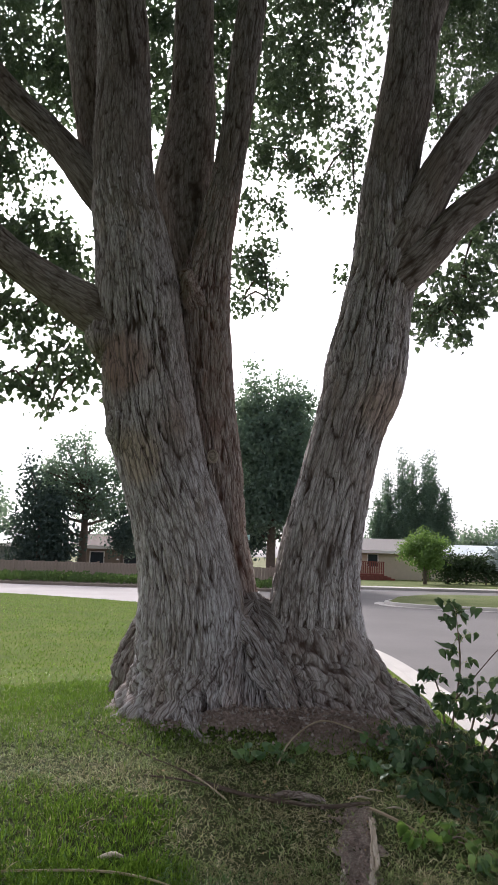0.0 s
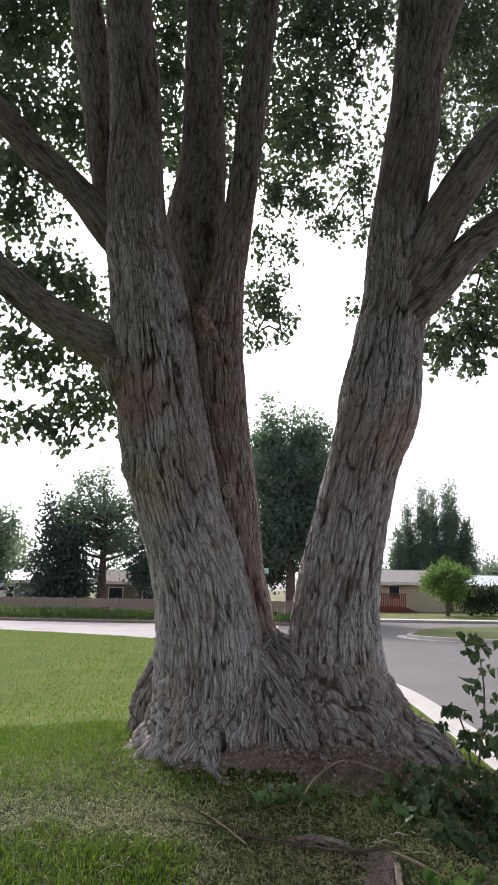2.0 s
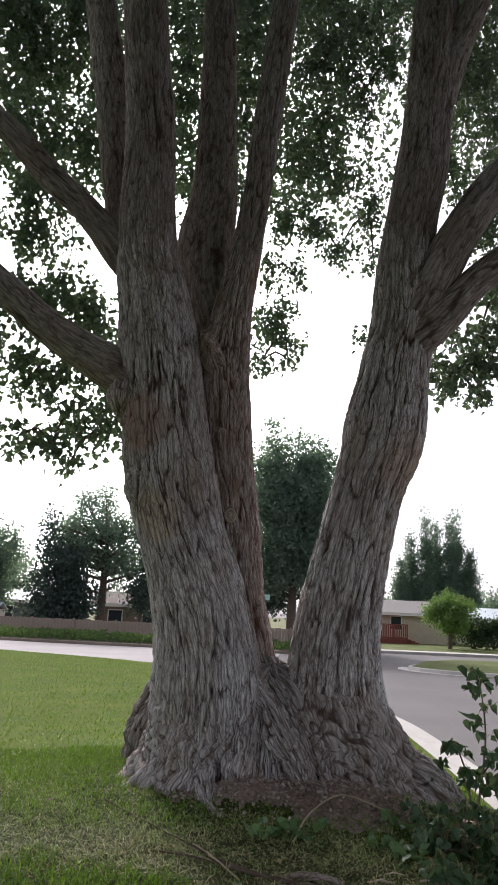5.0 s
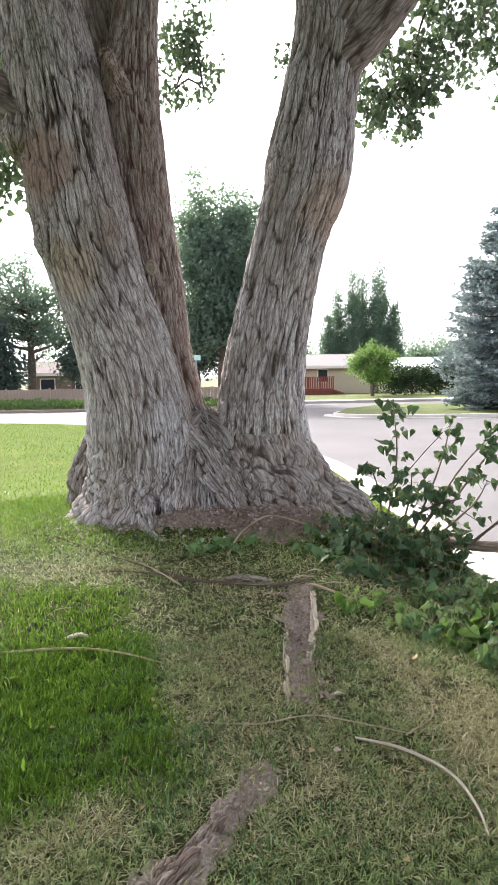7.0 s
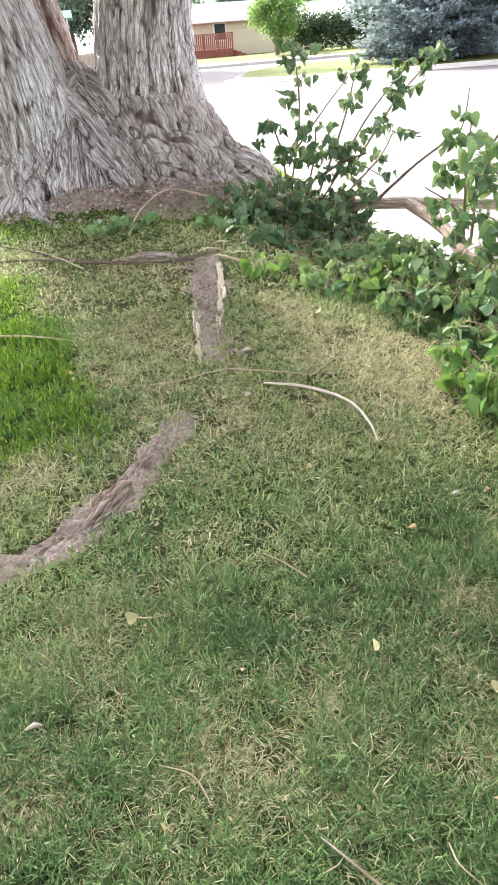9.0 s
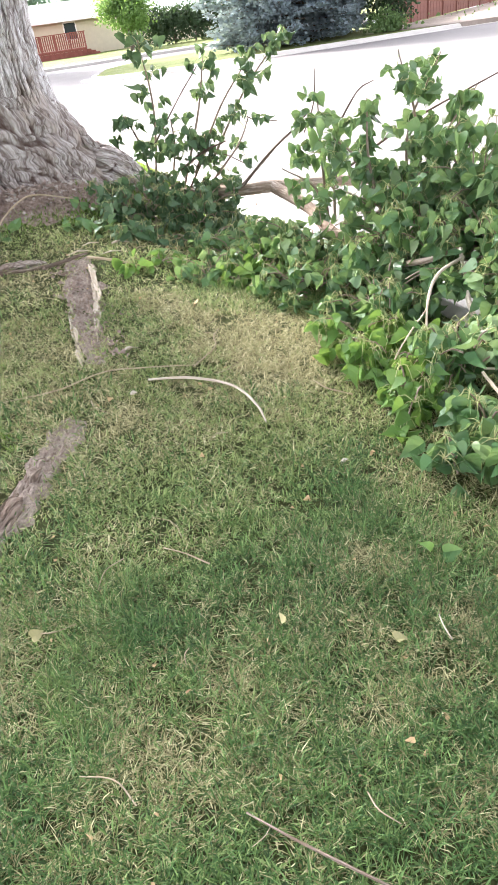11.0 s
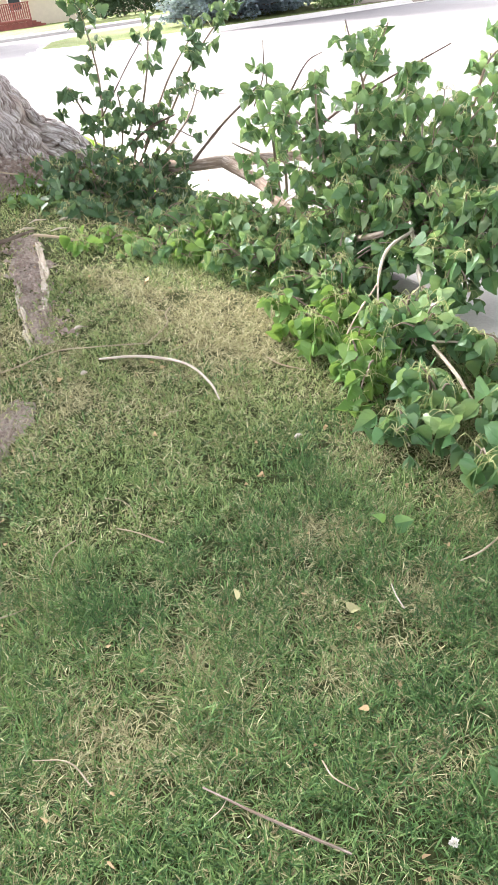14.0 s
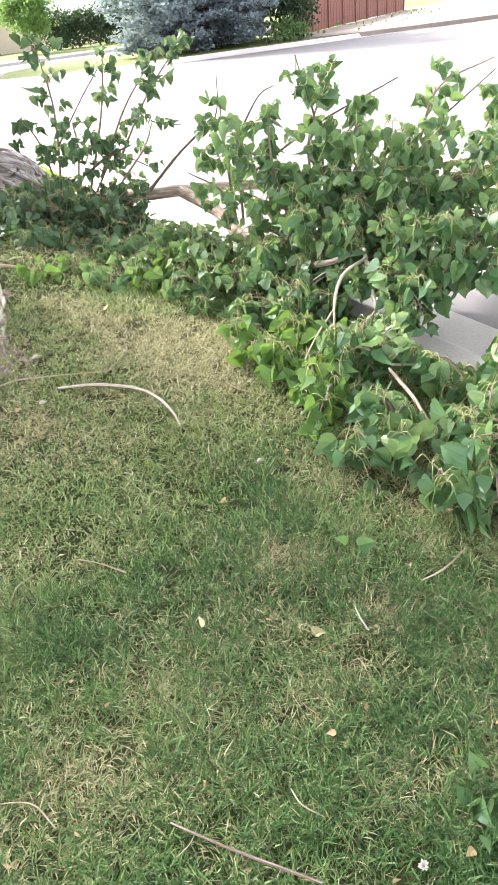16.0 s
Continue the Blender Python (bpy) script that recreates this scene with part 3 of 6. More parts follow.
# ---- the cottonwood ----
def trunk_foot(*stems):
    """The stems' common foot: their outlines melted together and flaring into buttress roots."""
    cx, cy = 0.05, 6.25
    nth, zs = 520, np.concatenate([np.arange(-0.06, 1.24, 0.016)])
    th = np.linspace(0, 2 * math.pi, nth, endpoint=False)
    th = th + 0.55 * np.sin(th)
    TH, Z = np.meshgrid(th, zs)
    DX, DY = np.sin(TH), np.cos(TH)
    lo, hi = np.zeros(TH.shape), np.full(TH.shape, 4.0)
    cols = []
    for s in stems:
        c = spline(s, 0.05)
        cols.append([np.interp(Z, c[:, 2], c[:, i]) for i in (0, 1, 3)])
    cols.append([0.10 - 0.36 * smooth01((Z - 0.35) / 0.8), 5.95 + 0.30 * Z, 0.38 - 0.36 * smooth01((Z - 0.35) / 0.6)])

    def inside(r):
        x, y = cx + DX * r, cy + DY * r
        k = 0.13
        acc = sum(np.exp(-(np.hypot(x - sx, y - sy) - sr) / k) for sx, sy, sr in cols)
        return -k * np.log(acc + 1e-12) + 0.03
    for _ in range(26):
        mid = (lo + hi) / 2
        inn = inside(mid) < 0
        lo, hi = np.where(inn, mid, lo), np.where(inn, hi, mid)
    R = (lo + hi) / 2
    h = np.maximum(Z - 0.27, 0)
    lob = vnoise(TH * 2.6 + 10, Z * 0.8 + 10, 3.0) * 0.9 + vnoise(TH * 6.5 + 10, Z * 1.6 + 10, 4.0) * 0.5
    R0 = R.copy()
    R = R - 0.02 + (0.02 + 0.22 * lob ** 2) * np.exp(-h / 0.20) + 0.02 * np.exp(-h / 0.06)
    side = np.abs(DX) ** 6
    R = R + 0.16 * side * (DX > 0) * np.exp(-h / 0.20) + 0.20 * np.exp(-((TH - math.pi) / 0.5) ** 2) * np.exp(-h / 0.14)
    slope = R - R0
    R = R + 0.07 * (vnoise(TH * 9 + 10, (Z - slope) * 7 + 10, 5.0) - 0.5) + 0.04 * (vnoise(TH * 24 + 10, (Z - slope) * 16 + 10, 8.0) - 0.5)
    # the reddish crevice between the stems and a dark hollow at the ground
    X = cx + DX * R
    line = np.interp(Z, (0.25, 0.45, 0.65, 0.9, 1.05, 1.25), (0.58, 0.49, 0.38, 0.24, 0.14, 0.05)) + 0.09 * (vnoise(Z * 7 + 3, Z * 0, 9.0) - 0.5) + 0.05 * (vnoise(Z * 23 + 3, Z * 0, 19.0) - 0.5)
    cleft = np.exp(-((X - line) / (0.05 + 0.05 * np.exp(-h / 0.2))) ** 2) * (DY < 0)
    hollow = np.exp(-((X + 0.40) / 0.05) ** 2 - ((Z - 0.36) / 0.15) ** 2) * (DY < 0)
    R = R - 0.13 * cleft - 0.16 * hollow
    R = R + 0.015 - 0.13 * smooth01((Z - 0.40 - 0.5 * vnoise(TH * 5 + 10, Z * 3 + 10, 15.0) - 0.35 * vnoise(TH * 17 + 10, Z * 3 + 10, 16.0)) / 0.5)
    relief, plate = bark_pattern(TH * 1.05 - 0.75 * Z * np.exp(-((TH - 2.95) / 0.45) ** 2) + 0.3 * vnoise(TH * 2.4, Z * 2.6, 7.0) + 0.08 * vnoise(TH * 8, Z * 8, 17.0), (Z - slope) * (1 + 0.25 * np.sin(TH * 5)) + 5, 6.0, (0.034, 0.14))
    # crevice reddened by inner bark; the hollow's shade is put into its colour
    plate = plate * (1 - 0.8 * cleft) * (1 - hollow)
    R = R + 0.030 * relief
    R[-14:] *= np.linspace(1, 0.02, 14)[:, None] ** 0.5
    V = np.stack([cx + DX * R, cy + DY * R, Z], axis=-1).reshape(-1, 3)
    n = len(zs)
    i = np.arange(n - 1)[:, None] * nth
    j = np.arange(nth)[None, :]
    a, b = i + j, i + (j + 1) % nth
    quads = np.stack([a, a + nth, b + nth, b], axis=-1).reshape(-1, 4)
    grain = np.stack([DX.ravel(), DY.ravel(), Z.ravel(), plate.ravel()], axis=1)
    return V, quads, grain


def build_tree():
    tree = thing("cottonwood_tree", "huge old cottonwood with two furrowed grey trunks on a root mound", "tree", at=(0, 0, 0))
    stem_l = [(-0.45, 6.15, -0.15, 0.56), (-0.50, 6.15, 0.34, 0.53), (-0.52, 6.15, 0.91, 0.52), (-0.56, 6.15, 1.37, 0.47), (-0.67, 6.15, 1.85, 0.44), (-0.84, 6.15, 2.35, 0.41),
              (-0.98, 6.15, 2.88, 0.43), (-1.07, 6.15, 3.44, 0.41), (-1.16, 6.15, 4.03, 0.42), (-1.25, 6.15, 4.65, 0.37), (-1.38, 6.15, 5.31, 0.31), (-1.47, 6.15, 6.74, 0.27), (-1.66, 6.2, 8.36, 0.26), (-1.75, 6.3, 9.6, 0.24), (-1.9, 6.5, 12.0, 0.16)]
    stem_m = [(-0.10, 6.60, 0.0, 0.40), (-0.16, 6.60, 0.9, 0.30), (-0.22, 6.60, 1.37, 0.27), (-0.32, 6.58, 1.85, 0.27), (-0.38, 6.55, 2.37, 0.28), (-0.45, 6.52, 2.92, 0.27), (-0.52, 6.50, 3.5, 0.28), (-0.56, 6.48, 4.1, 0.28),
              (-0.49, 6.4, 4.72, 0.21), (-0.37, 6.35, 5.38, 0.165), (-0.28, 6.3, 6.05, 0.155), (-0.21, 6.3, 6.8, 0.16), (-0.14, 6.3, 7.58, 0.16), (-0.06, 6.3, 8.45, 0.155), (0.05, 6.4, 9.6, 0.14), (0.4, 6.6, 12.0, 0.09)]
    stem_r = [(0.66, 6.25, -0.15, 0.62), (0.64, 6.25, 0.51, 0.58), (0.59, 6.25, 0.94, 0.50), (0.60, 6.25, 1.39, 0.40), (0.67, 6.25, 1.88, 0.365), (0.78, 6.25, 2.4, 0.34), (0.92, 6.25, 2.93, 0.355),
              (1.01, 6.25, 3.2, 0.375), (1.07, 6.25, 3.5, 0.385), (1.16, 6.25, 4.06, 0.345), (1.24, 6.25, 4.56, 0.32), (1.33, 6.28, 5.5, 0.28), (1.55, 6.35, 6.75, 0.28), (1.74, 6.5, 8.4, 0.27), (1.85, 6.6, 9.6, 0.24), (2.1, 7.0, 12.0, 0.15)]
    for rows, name, seed, label in ((stem_l, "trunk", 1.0, ""), (stem_r, "trunk", 2.0, ""), (stem_m, "trunk", 3.0, "darker inner stem with a healed branch scar")):
        low = [r for r in rows if r[2] < 5.6]
        high = [r for r in rows if r[2] > 4.0]
        h0 = [r for r in rows if r[2] > 5.6][0]
        high[0] = (*high[0][:3], high[0][3] * 0.8)
        high[1] = (*high[1][:3], high[1][3] * 0.92)
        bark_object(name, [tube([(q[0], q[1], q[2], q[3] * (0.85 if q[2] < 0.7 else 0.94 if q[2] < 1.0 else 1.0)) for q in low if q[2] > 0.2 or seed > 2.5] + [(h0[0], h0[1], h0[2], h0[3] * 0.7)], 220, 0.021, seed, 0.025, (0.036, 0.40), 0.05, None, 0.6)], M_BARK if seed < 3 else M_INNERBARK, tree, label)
        bark_object("upper_stem", [tube(high, 110, 0.034, seed + 20, 0.014, (0.034, 0.42), 0.05, None, 0.5)], M_UPPERSHADE, tree)
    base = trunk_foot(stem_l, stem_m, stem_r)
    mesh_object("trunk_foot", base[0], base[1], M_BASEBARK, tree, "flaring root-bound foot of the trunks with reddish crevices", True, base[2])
    # main limbs
    limbs = [
        [(-1.25, 6.2, 4.85, 0.24), (-1.66, 6.2, 5.22, 0.19), (-2.07, 6.2, 5.72, 0.16), (-2.55, 6.2, 6.17, 0.15), (-3.14, 6.2, 6.80, 0.14), (-4.2, 6.3, 7.7, 0.11), (-5.6, 6.5, 8.6, 0.05)],
        [(-1.05, 6.1, 3.60, 0.26), (-1.50, 6.1, 3.86, 0.235), (-1.92, 6.1, 4.10, 0.20), (-2.36, 6.1, 4.39, 0.18), (-2.88, 6.1, 4.82, 0.17), (-3.9, 6.2, 5.6, 0.14), (-5.6, 6.3, 6.6, 0.07)],
        [(-1.45, 6.35, 5.3, 0.20), (-1.78, 6.5, 5.85, 0.17), (-2.1, 6.6, 7.7, 0.20), (-2.5, 6.7, 9.5, 0.18), (-3.3, 6.9, 12.0, 0.1)],
        [(-0.66, 6.70, 4.2, 0.30), (-0.82, 6.78, 5.1, 0.34), (-0.86, 6.8, 5.7, 0.33), (-0.80, 6.8, 6.4, 0.27), (-0.82, 6.8, 7.4, 0.23), (-0.90, 6.9, 9.9, 0.2), (-1.0, 7.0, 12.5, 0.1)],
        [(1.18, 6.2, 4.35, 0.27), (1.45, 6.15, 4.80, 0.23), (1.82, 6.1, 5.50, 0.20), (2.16, 6.1, 6.03, 0.19), (2.45, 6.1, 6.36, 0.18), (3.2, 6.0, 7.2, 0.15), (4.8, 5.8, 8.6, 0.07)],
        [(1.30, 6.15, 4.30, 0.22), (1.62, 6.1, 4.58, 0.19), (1.92, 6.1, 4.92, 0.165), (2.30, 6.1, 5.25, 0.16), (3.1, 6.0, 5.9, 0.13), (4.6, 5.8, 6.9, 0.06)],
        [(1.60, 6.4, 7.0, 0.2), (2.0, 6.4, 8.2, 0.17), (2.6, 6.3, 9.6, 0.13), (3.6, 6.2, 11.5, 0.06)],
    ]
    for k, rows in enumerate(limbs):
        bark_object("limb", [tube(rows, 64, 0.04, 11.0 + k, 0.011, (0.034, 0.38), 0.05)], M_UPPERSHADE, tree)
    # surface roots running off the flare
    roots = [
        [(-0.80, 6.65, 1.15, 0.10), (-0.98, 6.75, 0.95, 0.14), (-1.10, 6.8, 0.68, 0.17), (-1.18, 6.8, 0.36, 0.19), (-1.26, 6.8, 0.08, 0.16)],
        [(0.88, 6.28, 1.0, 0.12), (1.04, 6.22, 0.70, 0.17), (1.20, 6.18, 0.46, 0.17), (1.42, 6.12, 0.33, 0.15), (1.72, 6.05, 0.06, 0.07)],
        [(-0.30, 6.10, 1.25, 0.10), (-0.02, 5.98, 0.90, 0.14), (0.18, 5.80, 0.60, 0.14), (0.34, 5.58, 0.38, 0.10), (0.46, 5.40, 0.26, 0.05)],
        [(-0.02, 6.36, 1.20, 0.12), (0.12, 6.14, 0.98, 0.14), (0.30, 5.98, 0.74, 0.14), (0.46, 5.78, 0.44, 0.12), (0.60, 5.52, 0.27, 0.06)],
        [(0.10, 6.45, 1.14, 0.13), (0.30, 6.22, 1.00, 0.14), (0.44, 6.02, 0.70, 0.12)],
        [(-0.46, 5.80, 0.46, 0.10), (-0.42, 5.50, 0.34, 0.09), (-0.36, 5.30, 0.26, 0.07), (-0.24, 5.05, 0.22, 0.045), (-0.12, 4.85, 0.16, 0.02)],
    ]
    for k, rows in enumerate(roots):
        bark_object("root", [tube(rows, 100, 0.014, 31.0 + k, 0.04, (0.032, 0.13), 0.28, None, 0.0, 4.0)], M_BASEBARK, tree)
    # burrs, a broken stub and the ringed scar of a lost limb
    burrs = [(-1.43, 6.00, 3.66, 0.18), (0.84, 6.08, 3.40, 0.15), (-1.55, 6.08, 5.30, 0.13), (-1.18, 5.92, 2.74, 0.18), (-1.28, 5.94, 3.26, 0.18), (1.33, 6.2, 3.30, 0.09), (-1.34, 5.95, 4.02, 0.14), (-1.04, 5.86, 3.02, 0.13), (-0.52, 6.36, 3.30, 0.13), (-0.47, 6.34, 3.0, 0.10)]
    for k, (x, y, z, r) in enumerate(burrs):
        rows = [(x, y + 0.12, z - r * 1.7, r * 0.3), (x, y + 0.02, z - r * 0.6, r * 0.85), (x, y + 0.02, z + r * 0.3, r * 0.9), (x, y + 0.12, z + r * 1.8, r * 0.3)]
        bark_object("burr", [tube(rows, 70, 0.012, 51.0 + k, 0.040, (0.030, 0.12), 0.45, None, 0.0, 4.0)], M_INNERBARK if k > 7 else M_BARK, tree)
    stub = [(-0.62, 6.30, 4.02, 0.12), (-0.67, 6.06, 4.12, 0.10), (-0.68, 5.93, 4.19, 0.075), (-0.66, 5.86, 4.22, 0.045), (-0.65, 5.85, 4.222, 0.01)]
    bark_object("stub", [tube(stub, 48, 0.01, 61.0, 0.02, (0.03, 0.08), 0.3, None, 0.0, 6.0)], M_INNERBARK, tree, "broken stub of a lost branch")
    ring = [(-0.39 + 0.042 * math.cos(a), 6.20 - 0.01 * math.cos(a), 2.53 + 0.055 * math.sin(a), 0.015) for a in np.linspace(0, 2 * math.pi, 13)]
    core = [(-0.39, 6.30, 2.53, 0.05), (-0.39, 6.20, 2.53, 0.035), (-0.39, 6.185, 2.53, 0.006)]
    bark_object("branch_scar", [tube(ring, 14, 0.01, 71.0, 0.004, (0.03, 0.05), 0.1), tube(core, 20, 0.006, 72.0, 0.005, (0.03, 0.05), 0.1)], M_PALEBARK, tree, "pale ringed scar of a healed branch")
    return tree


tree = build_tree()

# masses of foliage along each limb: place and radius
CLUMPS = {
    'left': [(-4.41, 9.00, 11.92, 0.84), (-4.48, 9.50, 10.92, 0.81), (-3.33, 9.00, 11.14, 0.46), (-3.93, 8.50, 8.54, 0.58), (-3.10, 9.00, 8.61, 0.42), (-3.41, 8.00, 7.09, 0.41), (-3.34, 8.00, 6.46, 0.31), (-3.03, 7.00, 5.03, 0.27), (-2.68, 7.50, 5.35, 0.35), (-2.22, 7.50, 5.05, 0.25)],
    'lowleft': [(-2.73, 6.50, 4.14, 0.19), (-2.59, 7.00, 4.12, 0.27), (-2.22, 7.00, 4.33, 0.27), (-2.57, 6.50, 3.33, 0.17), (-2.27, 6.50, 3.22, 0.14), (-2.23, 7.00, 3.73, 0.27), (-1.90, 7.00, 3.54, 0.21), (-2.17, 6.80, 3.08, 0.12), (-1.83, 7.00, 3.93, 0.15), (-3.33, 6.50, 4.52, 0.39), (-3.26, 6.50, 3.63, 0.28)],
    'inner': [(-1.72, 9.2, 11.2, 0.30), (-1.62, 9.2, 9.7, 0.28), (-1.50, 9.2, 8.3, 0.20), (-0.70, 9.4, 11.2, 0.30), (-0.66, 9.4, 9.4, 0.26), (-0.6, 9.4, 8.2, 0.22), (-2.6, 9.6, 12.8, 0.5), (-1.2, 10.0, 13.2, 0.5), (0.2, 10.0, 13.2, 0.5)],
    'mid': [(-1.80, 9.00, 11.87, 0.21), (-1.67, 9.00, 10.28, 0.21), (-1.55, 9.00, 8.81, 0.18), (-0.64, 9.50, 12.01, 0.31), (-0.70, 9.50, 10.37, 0.24), (-2.97, 11.00, 14.62, 0.56), (-1.36, 11.00, 14.12, 0.56), (-3.24, 10.00, 10.61, 0.34)],
    'centre': [(0.62, 8.50, 11.25, 0.40), (1.44, 9.00, 11.80, 0.46), (0.97, 8.50, 10.21, 0.40), (0.46, 9.00, 10.36, 0.34), (0.51, 8.50, 8.81, 0.32), (1.19, 9.00, 9.67, 0.31), (1.54, 8.50, 9.98, 0.25), (0.34, 8.50, 8.00, 0.36), (0.89, 9.00, 8.26, 0.27), (0.01, 8.50, 7.22, 0.27), (0.42, 8.50, 7.03, 0.27), (0.82, 8.50, 6.71, 0.19), (1.24, 8.50, 7.31, 0.23), (1.30, 8.50, 6.55, 0.13), (-0.15, 8.50, 6.39, 0.20), (0.21, 8.50, 6.30, 0.13)],
    'droop': [(-0.17, 8.30, 5.42, 0.23), (0.10, 8.30, 5.25, 0.17), (-0.20, 8.30, 4.92, 0.15), (0.14, 8.30, 4.93, 0.10), (0.00, 8.30, 5.67, 0.17), (1.07, 8.00, 5.21, 0.08)],
    'right': [(3.0, 9.0, 10.2, 0.5), (3.7, 9.0, 9.4, 0.5), (2.7, 9.0, 11.7, 0.5), (3.6, 9.0, 12.2, 0.6), (1.95, 9.3, 12.4, 0.35), (2.3, 9.3, 10.3, 0.25), (4.0, 9.0, 11.0, 0.6), (2.49, 9.00, 8.46, 0.20), (2.64, 9.00, 8.05, 0.17), (2.69, 10.00, 13.19, 0.42), (3.08, 8.00, 8.66, 0.34), (2.86, 8.00, 6.97, 0.22), (2.64, 8.00, 6.62, 0.19), (2.66, 7.50, 5.60, 0.15), (2.41, 7.50, 4.99, 0.27), (2.58, 7.50, 4.63, 0.19), (2.00, 7.50, 4.41, 0.23), (2.27, 7.50, 4.55, 0.22), (2.40, 7.50, 4.18, 0.11), (1.91, 7.50, 4.62, 0.14), (3.04, 7.50, 5.29, 0.51), (3.47, 8.00, 7.06, 0.61), (3.31, 10.00, 11.42, 0.34)],
}


def build_crown():
    rng = np.random.default_rng(7)
    P, S = [], []
    for where, group in CLUMPS.items():
        for x, y, z, r in group:
            n = int((760 if where == 'centre' else 640 if where in ('lowleft', 'droop', 'right') else 950) * (r / 0.35) ** 2)
            # short sprays inside the mass, each with its own leaves
            k = max(4, n // 14)
            cen = rng.normal(0, 0.58, (k, 3)) * np.array((r, r * 1.5, r * 0.9)) + (x, y, z)
            which = rng.integers(0, k, n)
            P.append(cen[which] + rng.normal(0, 0.065, (n, 3)))
    # the high crown above and behind
    n = 64000
    d = rng.normal(size=(n, 3))
    d /= np.linalg.norm(d, axis=1)[:, None]
    rad = rng.uniform(0.25, 1.0, n) ** 0.5
    hi = d * rad[:, None] * np.array((9.0, 11.5, 5.5)) + (0, 5.0, 13.6)
    cl = vnoise(hi[:, 0] * 1.1 + hi[:, 2] * 0.7 + 90, hi[:, 1] * 1.1 - hi[:, 2] * 0.5 + 90, 5.0)
    hi = hi[(cl > 0.36) & (hi[:, 2] > 9.0 + 0.1 * np.abs(hi[:, 0])) & ~((hi[:, 1] > 7.0) & (np.abs(hi[:, 0] - 0.9) < 0.5) & (hi[:, 2] < 9.6))]
    P.append(hi)
    # the crown behind the upper stems
    m = 24000
    bk = np.stack([rng.uniform(-6.5, 6.5, m), rng.uniform(8.5, 13.0, m), rng.uniform(0.70, 1.3, m)], axis=1)
    hole = (np.abs(bk[:, 0] / bk[:, 1] - 0.17) < 0.06) & (bk[:, 2] < 1.0)
    bk[:, 2] = 1.6 + bk[:, 2] * bk[:, 1]
    cl = vnoise(bk[:, 0] * 1.5 + bk[:, 2] * 0.6 + 90, bk[:, 2] * 1.3 - bk[:, 1] * 0.5 + 90, 9.0)
    P[-1] = np.vstack([P[-1], bk[(cl > 0.40) & ~hole]])
    # unseen outer skirt on the near side, over street and lawn, added for shade
    m = 11000
    a = rng.uniform(0, 2 * math.pi, m)
    rr = rng.uniform(6.5, 9.5, m)
    sk = np.stack([np.cos(a) * rr, 5.0 + np.sin(a) * rr, rng.uniform(4.6, 9.5, m)], axis=1)
    cl = vnoise(sk[:, 0] * 1.2 + sk[:, 2] + 90, sk[:, 1] * 1.2 - sk[:, 2] * 0.6 + 90, 6.0)
    sk = sk[(cl > 0.38) & (sk[:, 1] < 1.2)]
    small = sum(len(q) for q in P[:-1])
    fine_n = small + len(P[-1])
    P.append(sk)
    # unseen leaves just above the view, added to keep skylight off the upper stems
    m = 13000
    ov = np.stack([rng.uniform(-6.0, 6.0, m), rng.uniform(0.6, 4.8, m), np.zeros(m)], axis=1)
    ov[:, 2] = 3.7 + 1.24 * ov[:, 1] + 0.05 * np.abs(ov[:, 0]) + rng.uniform(0, 2.6, m)
    cl = vnoise(ov[:, 0] * 1.0 + ov[:, 2] * 0.5 + 90, ov[:, 1] * 1.0 - ov[:, 2] * 0.4 + 90, 7.0)
    P.append(ov[cl > 0.36])
    # unseen leaves high over the path, added to darken the near lawn
    m = 9000
    hb = np.stack([rng.uniform(-4.5, 4.0, m), rng.uniform(-4.0, 0.6, m), rng.uniform(4.8, 7.6, m)], axis=1)
    cl = vnoise(hb[:, 0] * 0.9 + hb[:, 2] * 0.5 + 90, hb[:, 1] * 0.9 - hb[:, 2] * 0.4 + 90, 8.0)
    P.append(hb[cl > 0.42])
    P = np.vstack(P)
    n = len(P)
    tips = rng.normal(0, 0.7, (n, 3)) + (0, 0, -0.8)
    sizes = np.where(np.arange(n) < small, rng.uniform(0.055, 0.09, n), np.where(np.arange(n) < fine_n, rng.uniform(0.11, 0.16, n), rng.uniform(0.17, 0.25, n)))
    near = (np.arange(n) < small) & (P[:, 1] < 8.2)
    # the second mesh also holds the unseen leaves added for shade
    for w, detail in ((near, False), (~near, None)):
        ob = leaves_mesh("crown", P[w], tips[w], sizes[w], M_CROWN, rng, detail, tree, "dense dark green crown of small leaves")
        ob["kind"] = "stuff"
    # thin twigs that carry the hanging masses
    tw = []
    for name, group in CLUMPS.items():
        for k in range(len(group) - 1):
            a, b = group[k], group[k + 1]
            if math.dist(a[:3], b[:3]) < 0.85:
                mid = [(a[i] + b[i]) / 2 + (0.12 if i == 2 else 0.0) for i in range(3)]
                tw.append(tube([(*a[:3], 0.012), (*mid, 0.014), (*b[:3], 0.008)], 6, 0.1, k))
    bark_object("twigs", tw, M_DARKSTICK, tree)["kind"] = "stuff"


build_crown()


